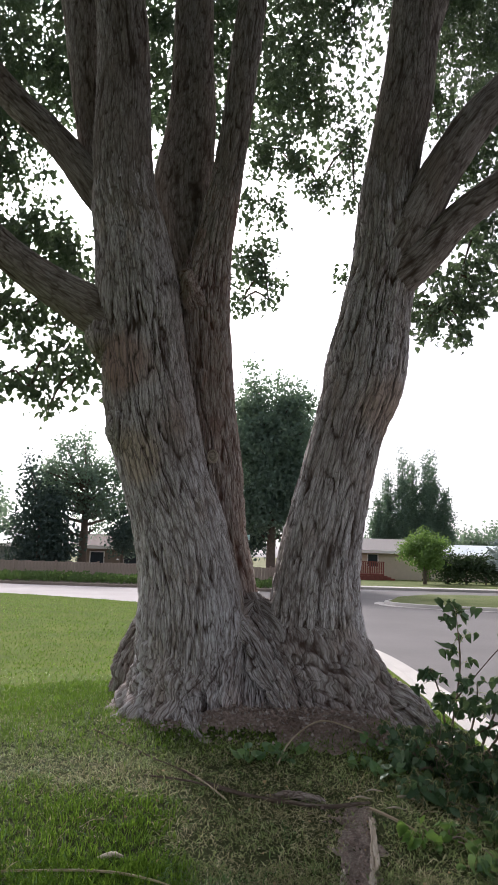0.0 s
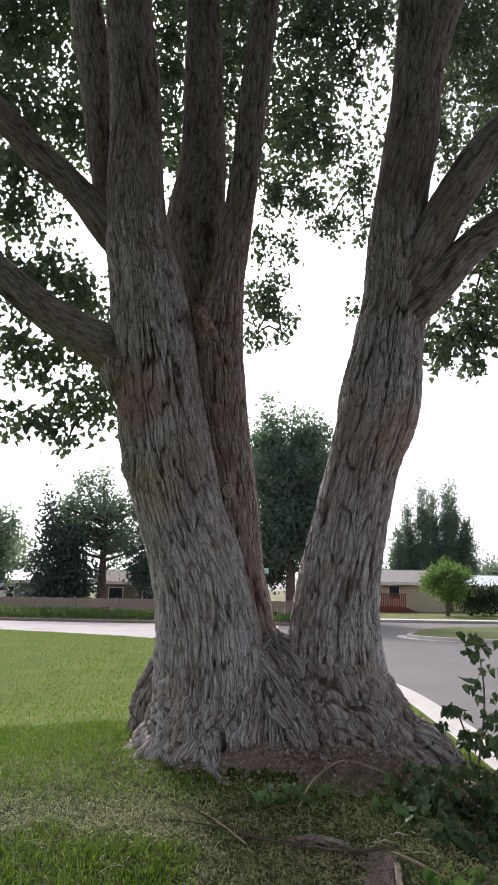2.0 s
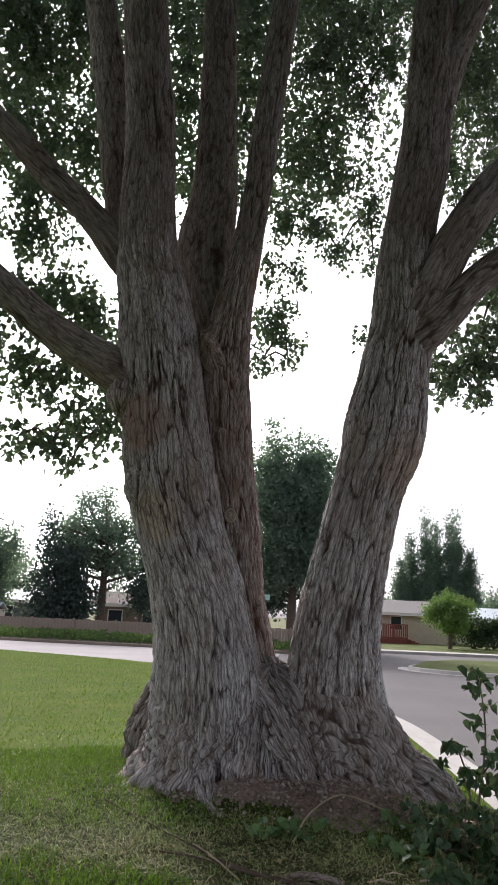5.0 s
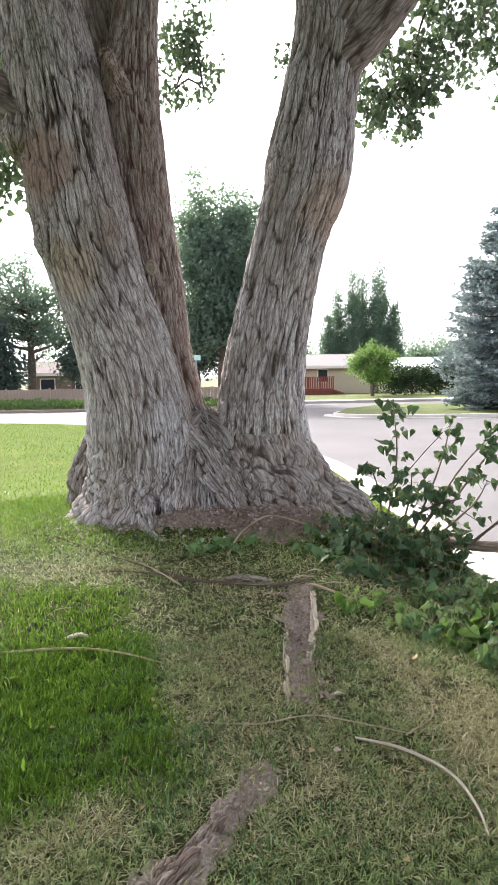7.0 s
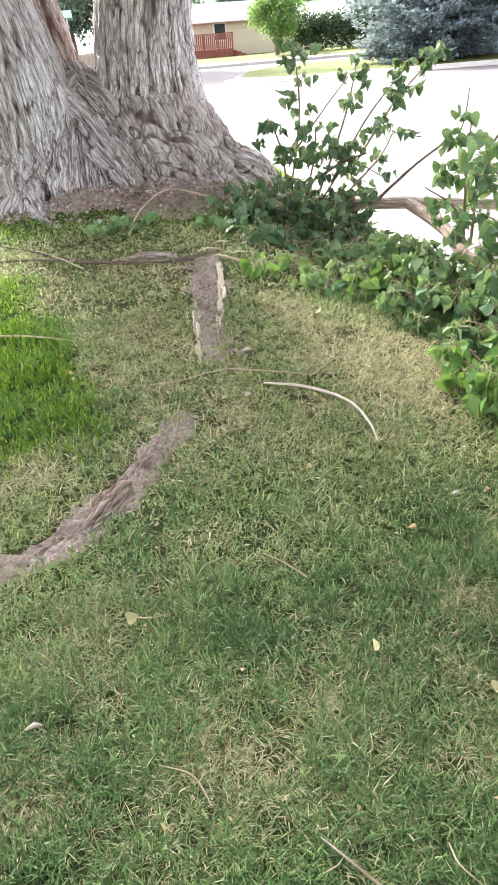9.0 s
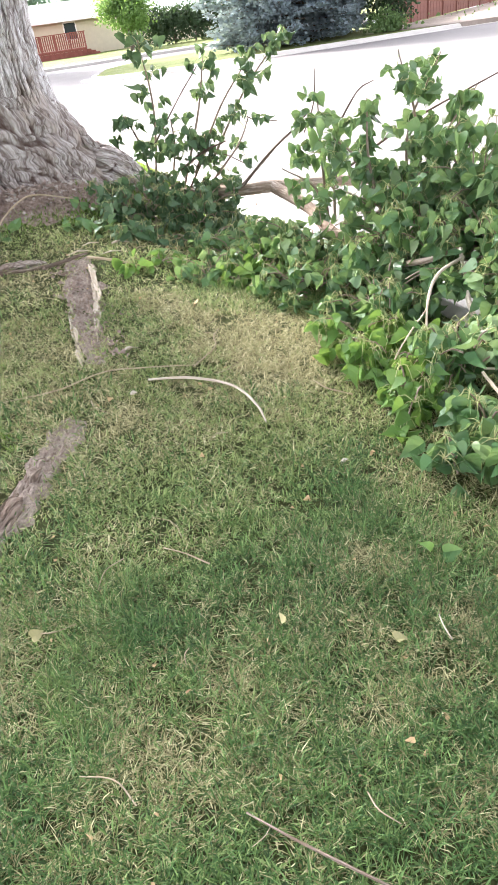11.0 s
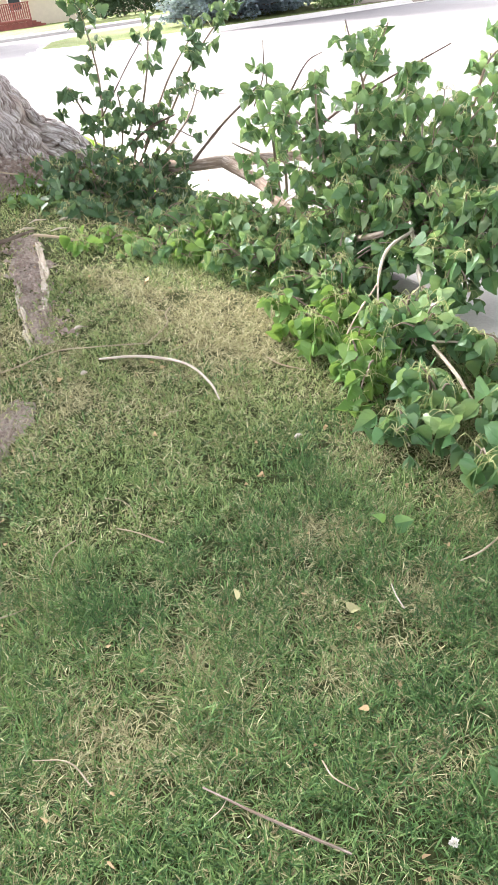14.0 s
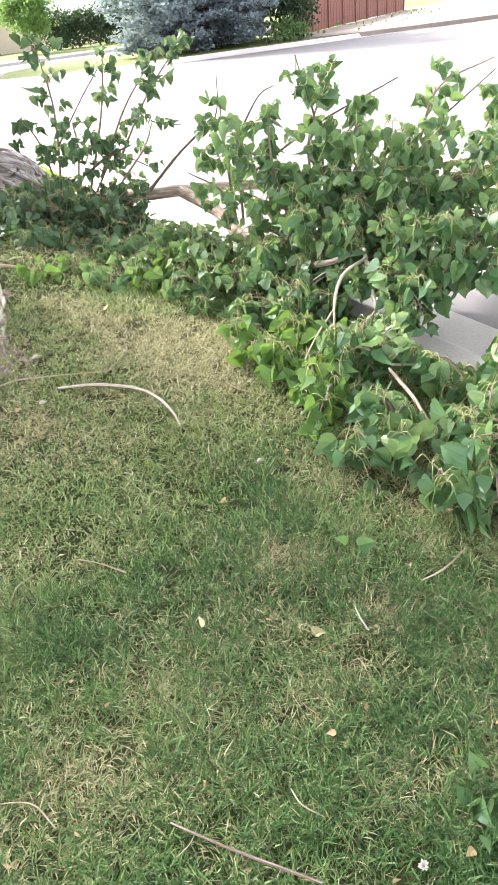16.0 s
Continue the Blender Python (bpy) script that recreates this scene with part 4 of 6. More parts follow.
# ---- the fallen branch ----
def build_fallen():
    rng = np.random.default_rng(21)
    fb = thing("fallen_branch", "large broken cottonwood branch with wilting green leaves lying over the kerb", "branch")
    limbs = [
        [(1.45, 5.45, 0.24, 0.030), (1.70, 5.12, 0.26, 0.040), (2.00, 4.75, 0.27, 0.043), (2.22, 4.55, 0.29, 0.042), (2.9, 4.35, 0.24, 0.038), (3.6, 4.0, 0.22, 0.03), (4.4, 3.4, 0.3, 0.02)],
        [(2.18, 4.58, 0.29, 0.042), (2.22, 4.1, 0.22, 0.042), (2.14, 3.55, 0.16, 0.040), (2.25, 3.0, 0.2, 0.036), (2.5, 2.5, 0.28, 0.03), (2.9, 2.0, 0.35, 0.02)],
        [(2.14, 3.45, 0.16, 0.026), (1.97, 2.95, 0.18, 0.020), (2.02, 2.55, 0.28, 0.016), (2.10, 2.36, 0.37, 0.012)],
    ]
    for k, rows in enumerate(limbs):
        bark_object("limb", [tube(rows, 24, 0.03, 80.0 + k, 0.004, (0.03, 0.12), 0.06)], M_LIMB, fb)
    pale = [
        [(2.10, 2.36, 0.37, 0.010), (2.06, 2.28, 0.30, 0.009), (2.00, 2.15, 0.20, 0.008), (1.97, 2.04, 0.13, 0.007), (1.94, 1.95, 0.07, 0.005)],
        [(2.09, 2.33, 0.34, 0.009), (1.90, 2.25, 0.33, 0.008), (1.78, 2.15, 0.28, 0.006), (1.70, 2.05, 0.20, 0.004)],
        [(1.76, 2.13, 0.25, 0.005), (1.57, 2.03, 0.17, 0.004), (1.44, 1.97, 0.06, 0.003)],
        [(1.98, 2.12, 0.18, 0.006), (1.83, 2.05, 0.15, 0.005), (1.71, 1.98, 0.10, 0.003)],
        [(2.08, 2.30, 0.33, 0.007), (2.02, 2.2, 0.2, 0.006), (2.0, 2.1, 0.1, 0.004)],
        [(1.75, 1.75, 0.13, 0.006), (1.82, 1.66, 0.14, 0.005), (1.90, 1.58, 0.12, 0.004)],
        [(1.70, 1.70, 0.15, 0.006), (1.66, 1.52, 0.12, 0.007), (1.62, 1.38, 0.09, 0.006), (1.65, 1.25, 0.06, 0.004)],
        [(1.62, 1.60, 0.10, 0.005), (1.54, 1.52, 0.07, 0.004), (1.50, 1.46, 0.03, 0.003)],
    ]
    for k, rows in enumerate(pale):
        bark_object("bare_twig", [tube(rows, 10, 0.02, 90.0 + k, 0.0012, (0.01, 0.05), 0.3, None, 0.0, 14.0)], M_PALEBARK, fb, "pale stripped twig")
    dark = [
        [(1.98, 4.65, 0.32, 0.013), (2.21, 4.6, 0.52, 0.009), (2.36, 4.54, 0.64, 0.007), (2.47, 4.5, 0.74, 0.004)],
        [(1.64, 5.0, 0.44, 0.009), (1.80, 4.9, 0.55, 0.008), (1.95, 4.8, 0.61, 0.005)],
        [(2.40, 4.45, 0.62, 0.004), (2.46, 4.4, 0.8, 0.004), (2.48, 4.4, 1.0, 0.003)],
        [(1.87, 5.0, 0.54, 0.005), (1.98, 4.9, 0.50, 0.004), (2.07, 4.8, 0.44, 0.003)],
        [(2.08, 4.95, 0.80, 0.004), (2.26, 5.0, 0.69, 0.004), (2.45, 5.0, 0.65, 0.003)],
        [(1.50, 5.15, 0.60, 0.006), (1.74, 5.1, 0.90, 0.004), (1.91, 5.1, 1.08, 0.003)],
        [(2.15, 3.5, 0.80, 0.006), (2.30, 3.55, 0.93, 0.004), (2.43, 3.6, 0.96, 0.002)],
        [(2.6, 2.85, 0.45, 0.009), (2.81, 2.9, 0.64, 0.007), (3.13, 2.95, 0.75, 0.005), (3.54, 3.0, 0.92, 0.003)],
        [(2.6, 4.4, 0.3, 0.012), (3.1, 4.2, 0.6, 0.008), (3.6, 3.9, 0.85, 0.004)],
    ]
    for k, rows in enumerate(dark):
        bark_object("bare_twig", [tube(rows, 8, 0.03, 95.0 + k, 0.0, (0.02, 0.1), 0.25, None, 0.0, 9.0)], M_DARKSTICK, fb, "dark leafless twig")
    # leafy sprays: start, tip, leaves, spread
    upright = [
        ((1.50, 5.25, 0.3), (1.49, 5.0, 1.29), 74, 0.13), ((1.68, 5.1, 0.3), (1.95, 5.0, 1.22), 50, 0.15), ((1.75, 5.0, 0.4), (2.28, 4.9, 1.14), 34, 0.14), ((1.9, 4.95, 0.5), (2.53, 4.9, 1.22), 40, 0.13),
        ((1.8, 4.9, 0.3), (2.12, 4.75, 0.74), 50, 0.16), ((1.5, 5.3, 0.3), (1.30, 5.0, 0.86), 60, 0.15), ((1.6, 5.2, 0.25), (1.60, 4.9, 0.80), 80, 0.16), ((1.7, 5.1, 0.25), (1.80, 4.8, 0.68), 60, 0.15),
        ((2.18, 3.75, 0.22), (2.02, 3.5, 0.92), 56, 0.13), ((2.1, 3.7, 0.2), (1.78, 3.5, 0.62), 24, 0.10), ((2.2, 3.7, 0.22), (2.2, 3.55, 0.80), 40, 0.13),
        ((2.2, 3.3, 0.25), (1.90, 3.15, 0.80), 60, 0.14), ((2.25, 3.2, 0.25), (2.02, 3.0, 0.96), 60, 0.12), ((2.25, 3.1, 0.25), (2.16, 2.95, 1.14), 62, 0.11), ((2.3, 3.0, 0.25), (2.42, 2.98, 1.10), 54, 0.12),
        ((2.4, 2.8, 0.3), (2.58, 2.9, 0.94), 60, 0.13), ((2.6, 2.85, 0.45), (3.05, 2.95, 0.80), 26, 0.12), ((2.9, 2.9, 0.66), (3.52, 3.0, 0.98), 34, 0.10), ((2.8, 2.4, 0.3), (3.05, 2.5, 0.86), 60, 0.13),
        ((2.3, 2.9, 0.3), (2.25, 2.6, 0.85), 64, 0.14), ((2.5, 2.5, 0.3), (2.50, 2.4, 0.78), 64, 0.14), ((2.6, 2.4, 0.3), (2.75, 2.3, 0.75), 70, 0.14),
    ]
    heaps = [
        # centre, half sizes, leaves, foliage
        ((1.30, 4.92, 0.28), (0.32, 0.26, 0.20), 330, M_DULLLEAF), ((1.68, 4.72, 0.24), (0.30, 0.25, 0.18), 230, M_DULLLEAF), ((1.10, 4.45, 0.20), (0.22, 0.14, 0.10), 90, M_DULLLEAF), ((1.50, 4.30, 0.16), (0.30, 0.20, 0.08), 90, M_DULLLEAF),
        ((1.05, 3.88, 0.17), (0.16, 0.14, 0.07), 76, M_FRESHGLOW), ((1.28, 3.62, 0.15), (0.16, 0.14, 0.08), 80, M_LEAF), ((1.50, 3.46, 0.15), (0.20, 0.18, 0.09), 120, M_FRESHGLOW), ((1.66, 3.75, 0.17), (0.28, 0.26, 0.10), 150, M_LEAF),
        ((1.95, 3.5, 0.20), (0.30, 0.30, 0.15), 200, M_LEAF), ((1.72, 3.10, 0.15), (0.24, 0.24, 0.11), 140, M_LEAF), ((2.2, 2.9, 0.38), (0.34, 0.34, 0.22), 280, M_LEAF), ((2.55, 2.6, 0.40), (0.34, 0.34, 0.22), 300, M_LEAF),
        ((2.3, 2.4, 0.36), (0.26, 0.24, 0.20), 190, M_LEAF), ((1.58, 2.32, 0.13), (0.17, 0.14, 0.09), 76, M_FRESHGLOW), ((1.80, 2.55, 0.18), (0.22, 0.2, 0.13), 130, M_LEAF), ((1.72, 1.80, 0.20), (0.17, 0.14, 0.11), 110, M_LEAF),
        ((1.54, 1.42, 0.17), (0.13, 0.12, 0.04), 44, M_LEAF), ((1.66, 1.16, 0.19), (0.20, 0.16, 0.05), 80, M_LEAF), ((2.20, 2.10, 0.34), (0.20, 0.20, 0.20), 150, M_LEAF), ((1.56, 2.02, 0.15), (0.14, 0.12, 0.08), 70, M_FRESHGLOW),
        ((1.95, 1.45, 0.18), (0.18, 0.16, 0.10), 70, M_LEAF), ((2.9, 2.2, 0.42), (0.4, 0.4, 0.24), 280, M_LEAF), ((2.5, 2.0, 0.36), (0.28, 0.24, 0.18), 130, M_LEAF), ((1.85, 1.0, 0.14), (0.16, 0.14, 0.10), 60, M_LEAF), ((1.62, 0.98, 0.20), (0.14, 0.10, 0.05), 44, M_LEAF),
        ((2.18, 2.55, 0.26), (0.22, 0.18, 0.16), 130, M_LEAF), ((1.95, 2.75, 0.22), (0.2, 0.18, 0.14), 90, M_LEAF),
        ((2.45, 2.70, 0.60), (0.34, 0.26, 0.20), 150, M_LEAF),
        ((1.58, 1.08, 0.16), (0.10, 0.14, 0.08), 40, M_LEAF), ((1.52, 0.92, 0.13), (0.08, 0.08, 0.06), 26, M_LEAF), ((1.42, 1.10, 0.12), (0.08, 0.12, 0.07), 34, M_LEAF), ((1.36, 1.40, 0.11), (0.10, 0.08, 0.05), 34, M_LEAF), ((1.48, 1.80, 0.14), (0.12, 0.12, 0.08), 56, M_FRESHGLOW),
    ]
    for k, (a, b, n, spread) in enumerate(upright):
        n = int(n * (0.95 if k < 8 else 1.2))
        a, b = np.array(a), np.array(b)
        mid = (a + b) / 2 + np.array((rng.uniform(-0.11, 0.11), rng.uniform(-0.09, 0.09), 0.06))
        c = spline([a, mid, b], 0.02)
        tubes = [tube([(*a, 0.010), (*mid, 0.007), (*b, 0.003)], 8, 0.04, 100 + k)]
        P, T, stalks = [], [], []
        while len(P) < n:
            # a side twig with a drooping bunch of leaves at its end
            f = rng.beta(1.5, 0.9)
            q = c[int(f * (len(c) - 1))]
            out = rng.normal(0, 1, 3) * (1, 1, 0.6)
            out = out / np.linalg.norm(out) * spread * rng.uniform(0.15, 1.0)
            h = q + out
            stalks.append(tube([(*q, 0.0022), (*(q + out * 0.5 + (0, 0, 0.015)), 0.0018), (*h, 0.0015)], 4, 0.05, len(P)))
            for _ in range(rng.integers(3, 8)):
                way = rng.normal(0, 1, 3) * (1, 1, 0.5)
                way = way / np.linalg.norm(way) * rng.uniform(0.02, 0.045)
                P.append(h + way)
                T.append(way * 6 + np.array((0, 0, -0.45)) + rng.normal(0, 0.14, 3))
                stalks.append(tube([(*h, 0.0013), (*(h + way), 0.001)], 3, 0.04, len(P)))
        bark_object("shoot", tubes, M_LIMB, fb)
        bark_object("leafstalks", stalks, M_STALK, fb)["kind"] = "stuff"
        ob = leaves_mesh("leaves", np.array(P), np.array(T), rng.uniform(0.04, 0.076, len(P)) if k < 8 else rng.uniform(0.04, 0.08, len(P)), M_DULLLEAF if k < 8 else M_LEAF, rng, True, fb, "", 0.5, 0.8 if k < 8 else 0.6)
        ob["kind"] = "stuff"
    for k, (cen, half, n, mat) in enumerate(heaps):
        n = int(n * 1.5)
        cen, half = np.array(cen), np.array(half)
        m = max(6, n // 8)
        hubs = rng.uniform(-1, 1, (m, 3)) * half + cen
        P, T, tubes, stalks = [], [], [], []
        for h in hubs:
            h[2] = max(h[2], 0.05)
            root = cen + (h - cen) * 0.45 + rng.normal(0, 0.025, 3) + (0, 0, -0.04)
            root[2] = max(root[2], 0.03)
            tubes.append(tube([(*root, 0.004), (*((root + h) / 2 + (0, 0, 0.02)), 0.0035), (*h, 0.0025)], 5, 0.05, k))
            for _ in range(n // m):
                way = rng.normal(0, 1, 3) * (1, 1, 0.35)
                way /= np.linalg.norm(way)
                reach = rng.uniform(0.025, 0.06)
                top = h + way * reach * 0.6 + (0, 0, rng.uniform(0.0, 0.025))
                pl = h + way * reach * 1.15 + (0, 0, -rng.uniform(0.0, 0.05))
                pl[2] = max(pl[2], 0.03)
                P.append(pl)
                stalks.append(tube([(*h, 0.0015), (*top, 0.0014), (*pl, 0.0012)], 3, 0.03, k))
                T.append(way * 0.55 + np.array((0, 0, -1.0 if pl[2] > 0.09 else -0.12)) + rng.normal(0, 0.35, 3))
        bark_object("shoots", tubes, M_LIMB, fb)["kind"] = "stuff"
        bark_object("leafstalks", stalks, M_STALK, fb)["kind"] = "stuff"
        P, T = np.array(P), np.array(T)
        s = rng.uniform(0.038, 0.084, len(P))
        low = P[:, 2] + T[:, 2] / np.linalg.norm(T, axis=1) * s < 0.015
        T[low, 2] = np.abs(T[low, 2]) * 0.1
        ob = leaves_mesh("leaves", P, T, s, mat, rng, True, fb, "", 0.5, 0.65)
        ob["kind"] = "stuff"
    return fb


build_fallen()


# ---- sticks, bare roots and litter on the lawn ----
def lay(pts, lift):
    return [(x, y, float(ground_z(np.array(x), np.array(y))) + lift + dz, r) for x, y, dz, r in pts]


def stick(name, pts, mat, label, nu=9, furrow=0.0, seed=0.0, lift=0.012, lumps=0.12, along=1.7, cell=(0.016, 0.22)):
    ob = bark_object(name, [tube(lay(pts, lift), nu, 0.010, seed, furrow, cell, lumps, None, 0.0, along)], mat)
    return tagged(ob, label, "stick")


stick("stick", [(0.62, 2.52, 0.015, 0.0045), (0.78, 2.44, 0.02, 0.0055), (0.915, 2.29, 0.02, 0.0055), (0.945, 2.11, 0.015, 0.005), (0.93, 1.98, 0.008, 0.0035)], M_PALEBARK, "pale curved bare stick lying on dry grass")
stick("stick", [(0.02, 2.68, 0.008, 0.002), (0.25, 2.64, 0.014, 0.003), (0.46, 2.68, 0.016, 0.003), (0.63, 2.63, 0.016, 0.003), (0.85, 2.53, 0.018, 0.002)], M_DRYSTICK, "long thin wavy dry twig on the lawn")
stick("stick", [(-1.3, 3.37, 0.01, 0.005), (-0.73, 3.38, 0.014, 0.006), (-0.44, 3.32, 0.014, 0.006), (-0.17, 3.18, 0.01, 0.004)], M_DRYSTICK, "slender straw-coloured stick on lush grass")
stick("branch", [(-1.17, 5.40, 0.0, 0.005), (-0.66, 4.80, 0.004, 0.007), (-0.43, 4.56, 0.008, 0.009), (-0.11, 4.27, 0.01, 0.012), (0.2, 4.14, 0.012, 0.013), (0.47, 4.08, 0.015, 0.014), (0.71, 4.13, 0.03, 0.009)], M_DARKSTICK, "dark dead branch with lichen lying by the tree", 26, 0.008, 4.0, 0.012, 0.35, 7.0, (0.018, 0.4))
stick("branch", [(-0.64, 4.49, 0.0, 0.006), (-0.35, 4.37, 0.01, 0.007), (-0.04, 4.22, 0.01, 0.006)], M_DARKSTICK, "thin dark dead branch on the grass", 10, 0.003, 5.0)
stick("bark_slab", [(0.12, 4.25, 0.012, 0.012), (0.20, 4.24, 0.016, 0.026), (0.28, 4.245, 0.020, 0.024), (0.37, 4.22, 0.016, 0.028), (0.46, 4.18, 0.010, 0.012)], M_SLAB, "weathered slab of loose bark on a dead branch", 70, 0.020, 6.0, -0.008, 0.7, 22.0, (0.018, 0.09))
stick("stick", [(0.2, 4.7, 0.0, 0.005), (0.32, 4.95, 0.09, 0.006), (0.55, 5.15, 0.16, 0.006), (0.85, 5.15, 0.1, 0.005)], M_DRYSTICK, "thin arching stick at the tree's foot")
stick("stick", [(-0.42, 4.6, 0.0, 0.006), (-0.25, 4.35, 0.01, 0.006), (-0.12, 4.15, 0.01, 0.005)], M_DRYSTICK, "short dry stick on the lawn")
stick("stick", [(0.29, 0.67, 0.02, 0.002), (0.36, 0.57, 0.024, 0.0028), (0.43, 0.48, 0.024, 0.003), (0.48, 0.42, 0.02, 0.0025)], M_LIMB, "dry brown twig in the grass")
stick("twig", [(0.37, 1.50, 0.02, 0.002), (0.42, 1.44, 0.024, 0.002), (0.47, 1.37, 0.02, 0.003)], M_DRYSTICK, "thin pale twig in the grass")
stick("twig", [(1.24, 2.18, 0.01, 0.002), (1.25, 2.09, 0.016, 0.003), (1.32, 2.0, 0.01, 0.002)], M_DRYSTICK, "thin curved twig on dry grass")
stick("twig", [(0.93, 0.91, 0.02, 0.0015), (0.915, 0.87, 0.024, 0.002), (0.91, 0.83, 0.02, 0.002)], M_PALEBARK, "short pale twig in the grass")
stick("twig", [(1.13, 0.88, 0.018, 0.002), (1.2, 0.875, 0.022, 0.003), (1.3, 0.90, 0.018, 0.002)], M_DRYSTICK, "grey twig by the fallen leaves")

stick("stick", [(0.83, 2.53, 0.014, 0.002), (0.97, 2.63, 0.03, 0.003), (1.0, 2.72, 0.035, 0.003), (1.06, 2.82, 0.02, 0.002)], M_DRYSTICK, "thin bent reddish twig on dry grass")
stick("stick", [(0.70, 4.08, 0.02, 0.008), (0.80, 3.98, 0.02, 0.008), (0.92, 3.86, 0.015, 0.006)], M_DRYSTICK, "yellowed broken stick end by the fallen leaves")
stick("surface_root", [(0.70, 4.08, -0.02, 0.018), (0.68, 3.92, 0.0, 0.030), (0.64, 3.61, 0.0, 0.028), (0.565, 3.28, -0.002, 0.022), (0.51, 3.02, -0.006, 0.014), (0.47, 2.82, -0.012, 0.010)], M_PALEBARK, "pale worn ridge of an exposed surface root", 70, 0.020, 8.0, 0.004, 0.6, 9.0, (0.024, 0.4))
stick("surface_root", [(0.56, 4.05, -0.02, 0.012), (0.49, 3.65, -0.008, 0.014), (0.435, 3.25, -0.002, 0.020), (0.41, 3.0, 0.0, 0.022), (0.40, 2.82, -0.008, 0.012)], M_PALEBARK, "pale worn ridge of an exposed surface root", 70, 0.018, 9.0, 0.002, 0.7, 9.0, (0.024, 0.4))
stick("surface_root", [(0.25, 2.40, -0.05, 0.04), (0.15, 2.21, -0.035, 0.07), (0.02, 2.03, -0.03, 0.078), (-0.12, 1.87, -0.033, 0.078), (-0.26, 1.75, -0.04, 0.07), (-0.40, 1.69, -0.055, 0.06), (-0.7, 1.58, -0.08, 0.04)], M_ROOTBARK, "bare brown surface root curving through the lawn", 130, 0.026, 10.0, -0.018, 0.3, 7.0, (0.026, 0.2))
stick("surface_root", [(0.22, 2.25, -0.02, 0.007), (0.12, 2.07, -0.004, 0.010), (-0.03, 1.88, -0.002, 0.012), (-0.16, 1.77, -0.004, 0.011), (-0.27, 1.68, -0.014, 0.008)], M_SLAB, "pale split edge of a surface root", 60, 0.012, 13.0, 0.0, 0.7, 9.0, (0.024, 0.4))


def earth_patch(name, rows, label, mat=M_EARTH):
    """Bare trodden earth, a thin uneven skin over the lawn."""
    c = spline([(x, y, 0.0, w) for x, y, w in rows], 0.018)
    t = np.gradient(c[:, :2], axis=0)
    t /= np.linalg.norm(t, axis=1)[:, None]
    nr = np.stack([-t[:, 1], t[:, 0]], axis=1)
    V = []
    for f in np.linspace(-1, 1, 25):
        wob = 1 + 1.3 * (vnoise(c[:, 1] * 9 + f * 2, c[:, 0] * 9 + f, 4.0) - 0.5) + 0.7 * (vnoise(c[:, 1] * 31 + f * 2, c[:, 0] * 31 + f, 5.0) - 0.5)
        x, y = c[:, 0] + nr[:, 0] * c[:, 3] * f * wob, c[:, 1] + nr[:, 1] * c[:, 3] * f * wob
        z = ground_z(x, y) + 0.014 * (1 - f ** 4) - 0.002 + (0.024 * (vnoise(x * 34, y * 34, 2.0) - 0.5) + 0.016 * (vnoise(x * 95, y * 95, 3.0) - 0.5)) * (1 - f ** 4)
        V.append(np.stack([x, y, z], axis=1))
    n = len(c)
    F = [(k * n + i, k * n + i + 1, (k + 1) * n + i + 1, (k + 1) * n + i) for k in range(24) for i in range(n - 1)]
    return tagged(mesh_object(name, np.vstack(V), np.array(F), mat, smooth=True), label, "earth", kind="structure")


earth_patch("bare_earth", [(0.65, 4.15, 0.08), (0.58, 3.75, 0.10), (0.50, 3.3, 0.08), (0.43, 2.8, 0.05)], "bare reddish earth between worn roots")
earth_patch("bare_earth", [(0.26, 2.40, 0.05), (0.06, 2.08, 0.08), (-0.13, 1.86, 0.085), (-0.34, 1.71, 0.085), (-0.8, 1.55, 0.05)], "bare brown earth along a surface root")
earth_patch("bare_earth", [(-0.75, 5.72, 0.08), (-0.45, 5.56, 0.14), (-0.1, 5.46, 0.20), (0.35, 5.40, 0.26), (0.8, 5.42, 0.26), (1.2, 5.55, 0.2), (1.6, 5.8, 0.1)], "bare reddish earth at the tree's foot", M_DUFF)


def leaf_on_grass(x, y, size, mat, label, tip):
    rng = np.random.default_rng(int(abs(x) * 1000))
    z = float(ground_z(np.array(x), np.array(y))) + 0.035
    ob = leaves_mesh("fallen_leaf", np.array([(x, y, z)]), np.array([tip]), np.array([size]), mat, rng, True, None, "", 0.3)
    return tagged(ob, label, "leaf")


for x, y, s, mat, label, tip in [
    (-0.05, 1.35, 0.035, M_YELLOWLEAF, "small yellow leaf on the grass", (1, 0.2, 0.1)), (0.56, 1.07, 0.036, M_YELLOWLEAF, "dull yellow leaf fallen on the grass", (0.2, 1, 0.2)),
    (0.79, 0.89, 0.036, M_YELLOWLEAF, "curled tan leaf on the grass", (1, 0.1, 0.1)), (1.04, 1.10, 0.045, M_FRESHGLOW, "fresh green leaf on the grass", (-0.3, 0.2, 0.6)),
    (1.07, 1.08, 0.055, M_LEAF, "green leaf lying curled on the grass", (1, -0.4, 0.05)), (1.05, 3.15, 0.05, M_WILTLEAF, "wilted brown leaf below the branch", (0.5, 0.5, 0.2)),
]:
    leaf_on_grass(x, y, s, mat, label, tip)


# ---- the street's far side: trees, houses, fences ----
def clump_cloud(rng, blobs, per, size):
    P = []
    for x, y, z, rx, ry, rz in blobs:
        n = int(per * (rx * rz + rx * ry) * 0.5)
        k = max(5, n // 14)
        d = rng.normal(size=(k, 3))
        d /= np.linalg.norm(d, axis=1)[:, None]
        cen = d * (rng.uniform(0.35, 1.0, k) ** 0.5)[:, None] * (rx, ry, rz) + (x, y, z)
        P.append(cen[rng.integers(0, k, n)] + rng.normal(0, size * 1.6, (n, 3)))
    return np.vstack(P)


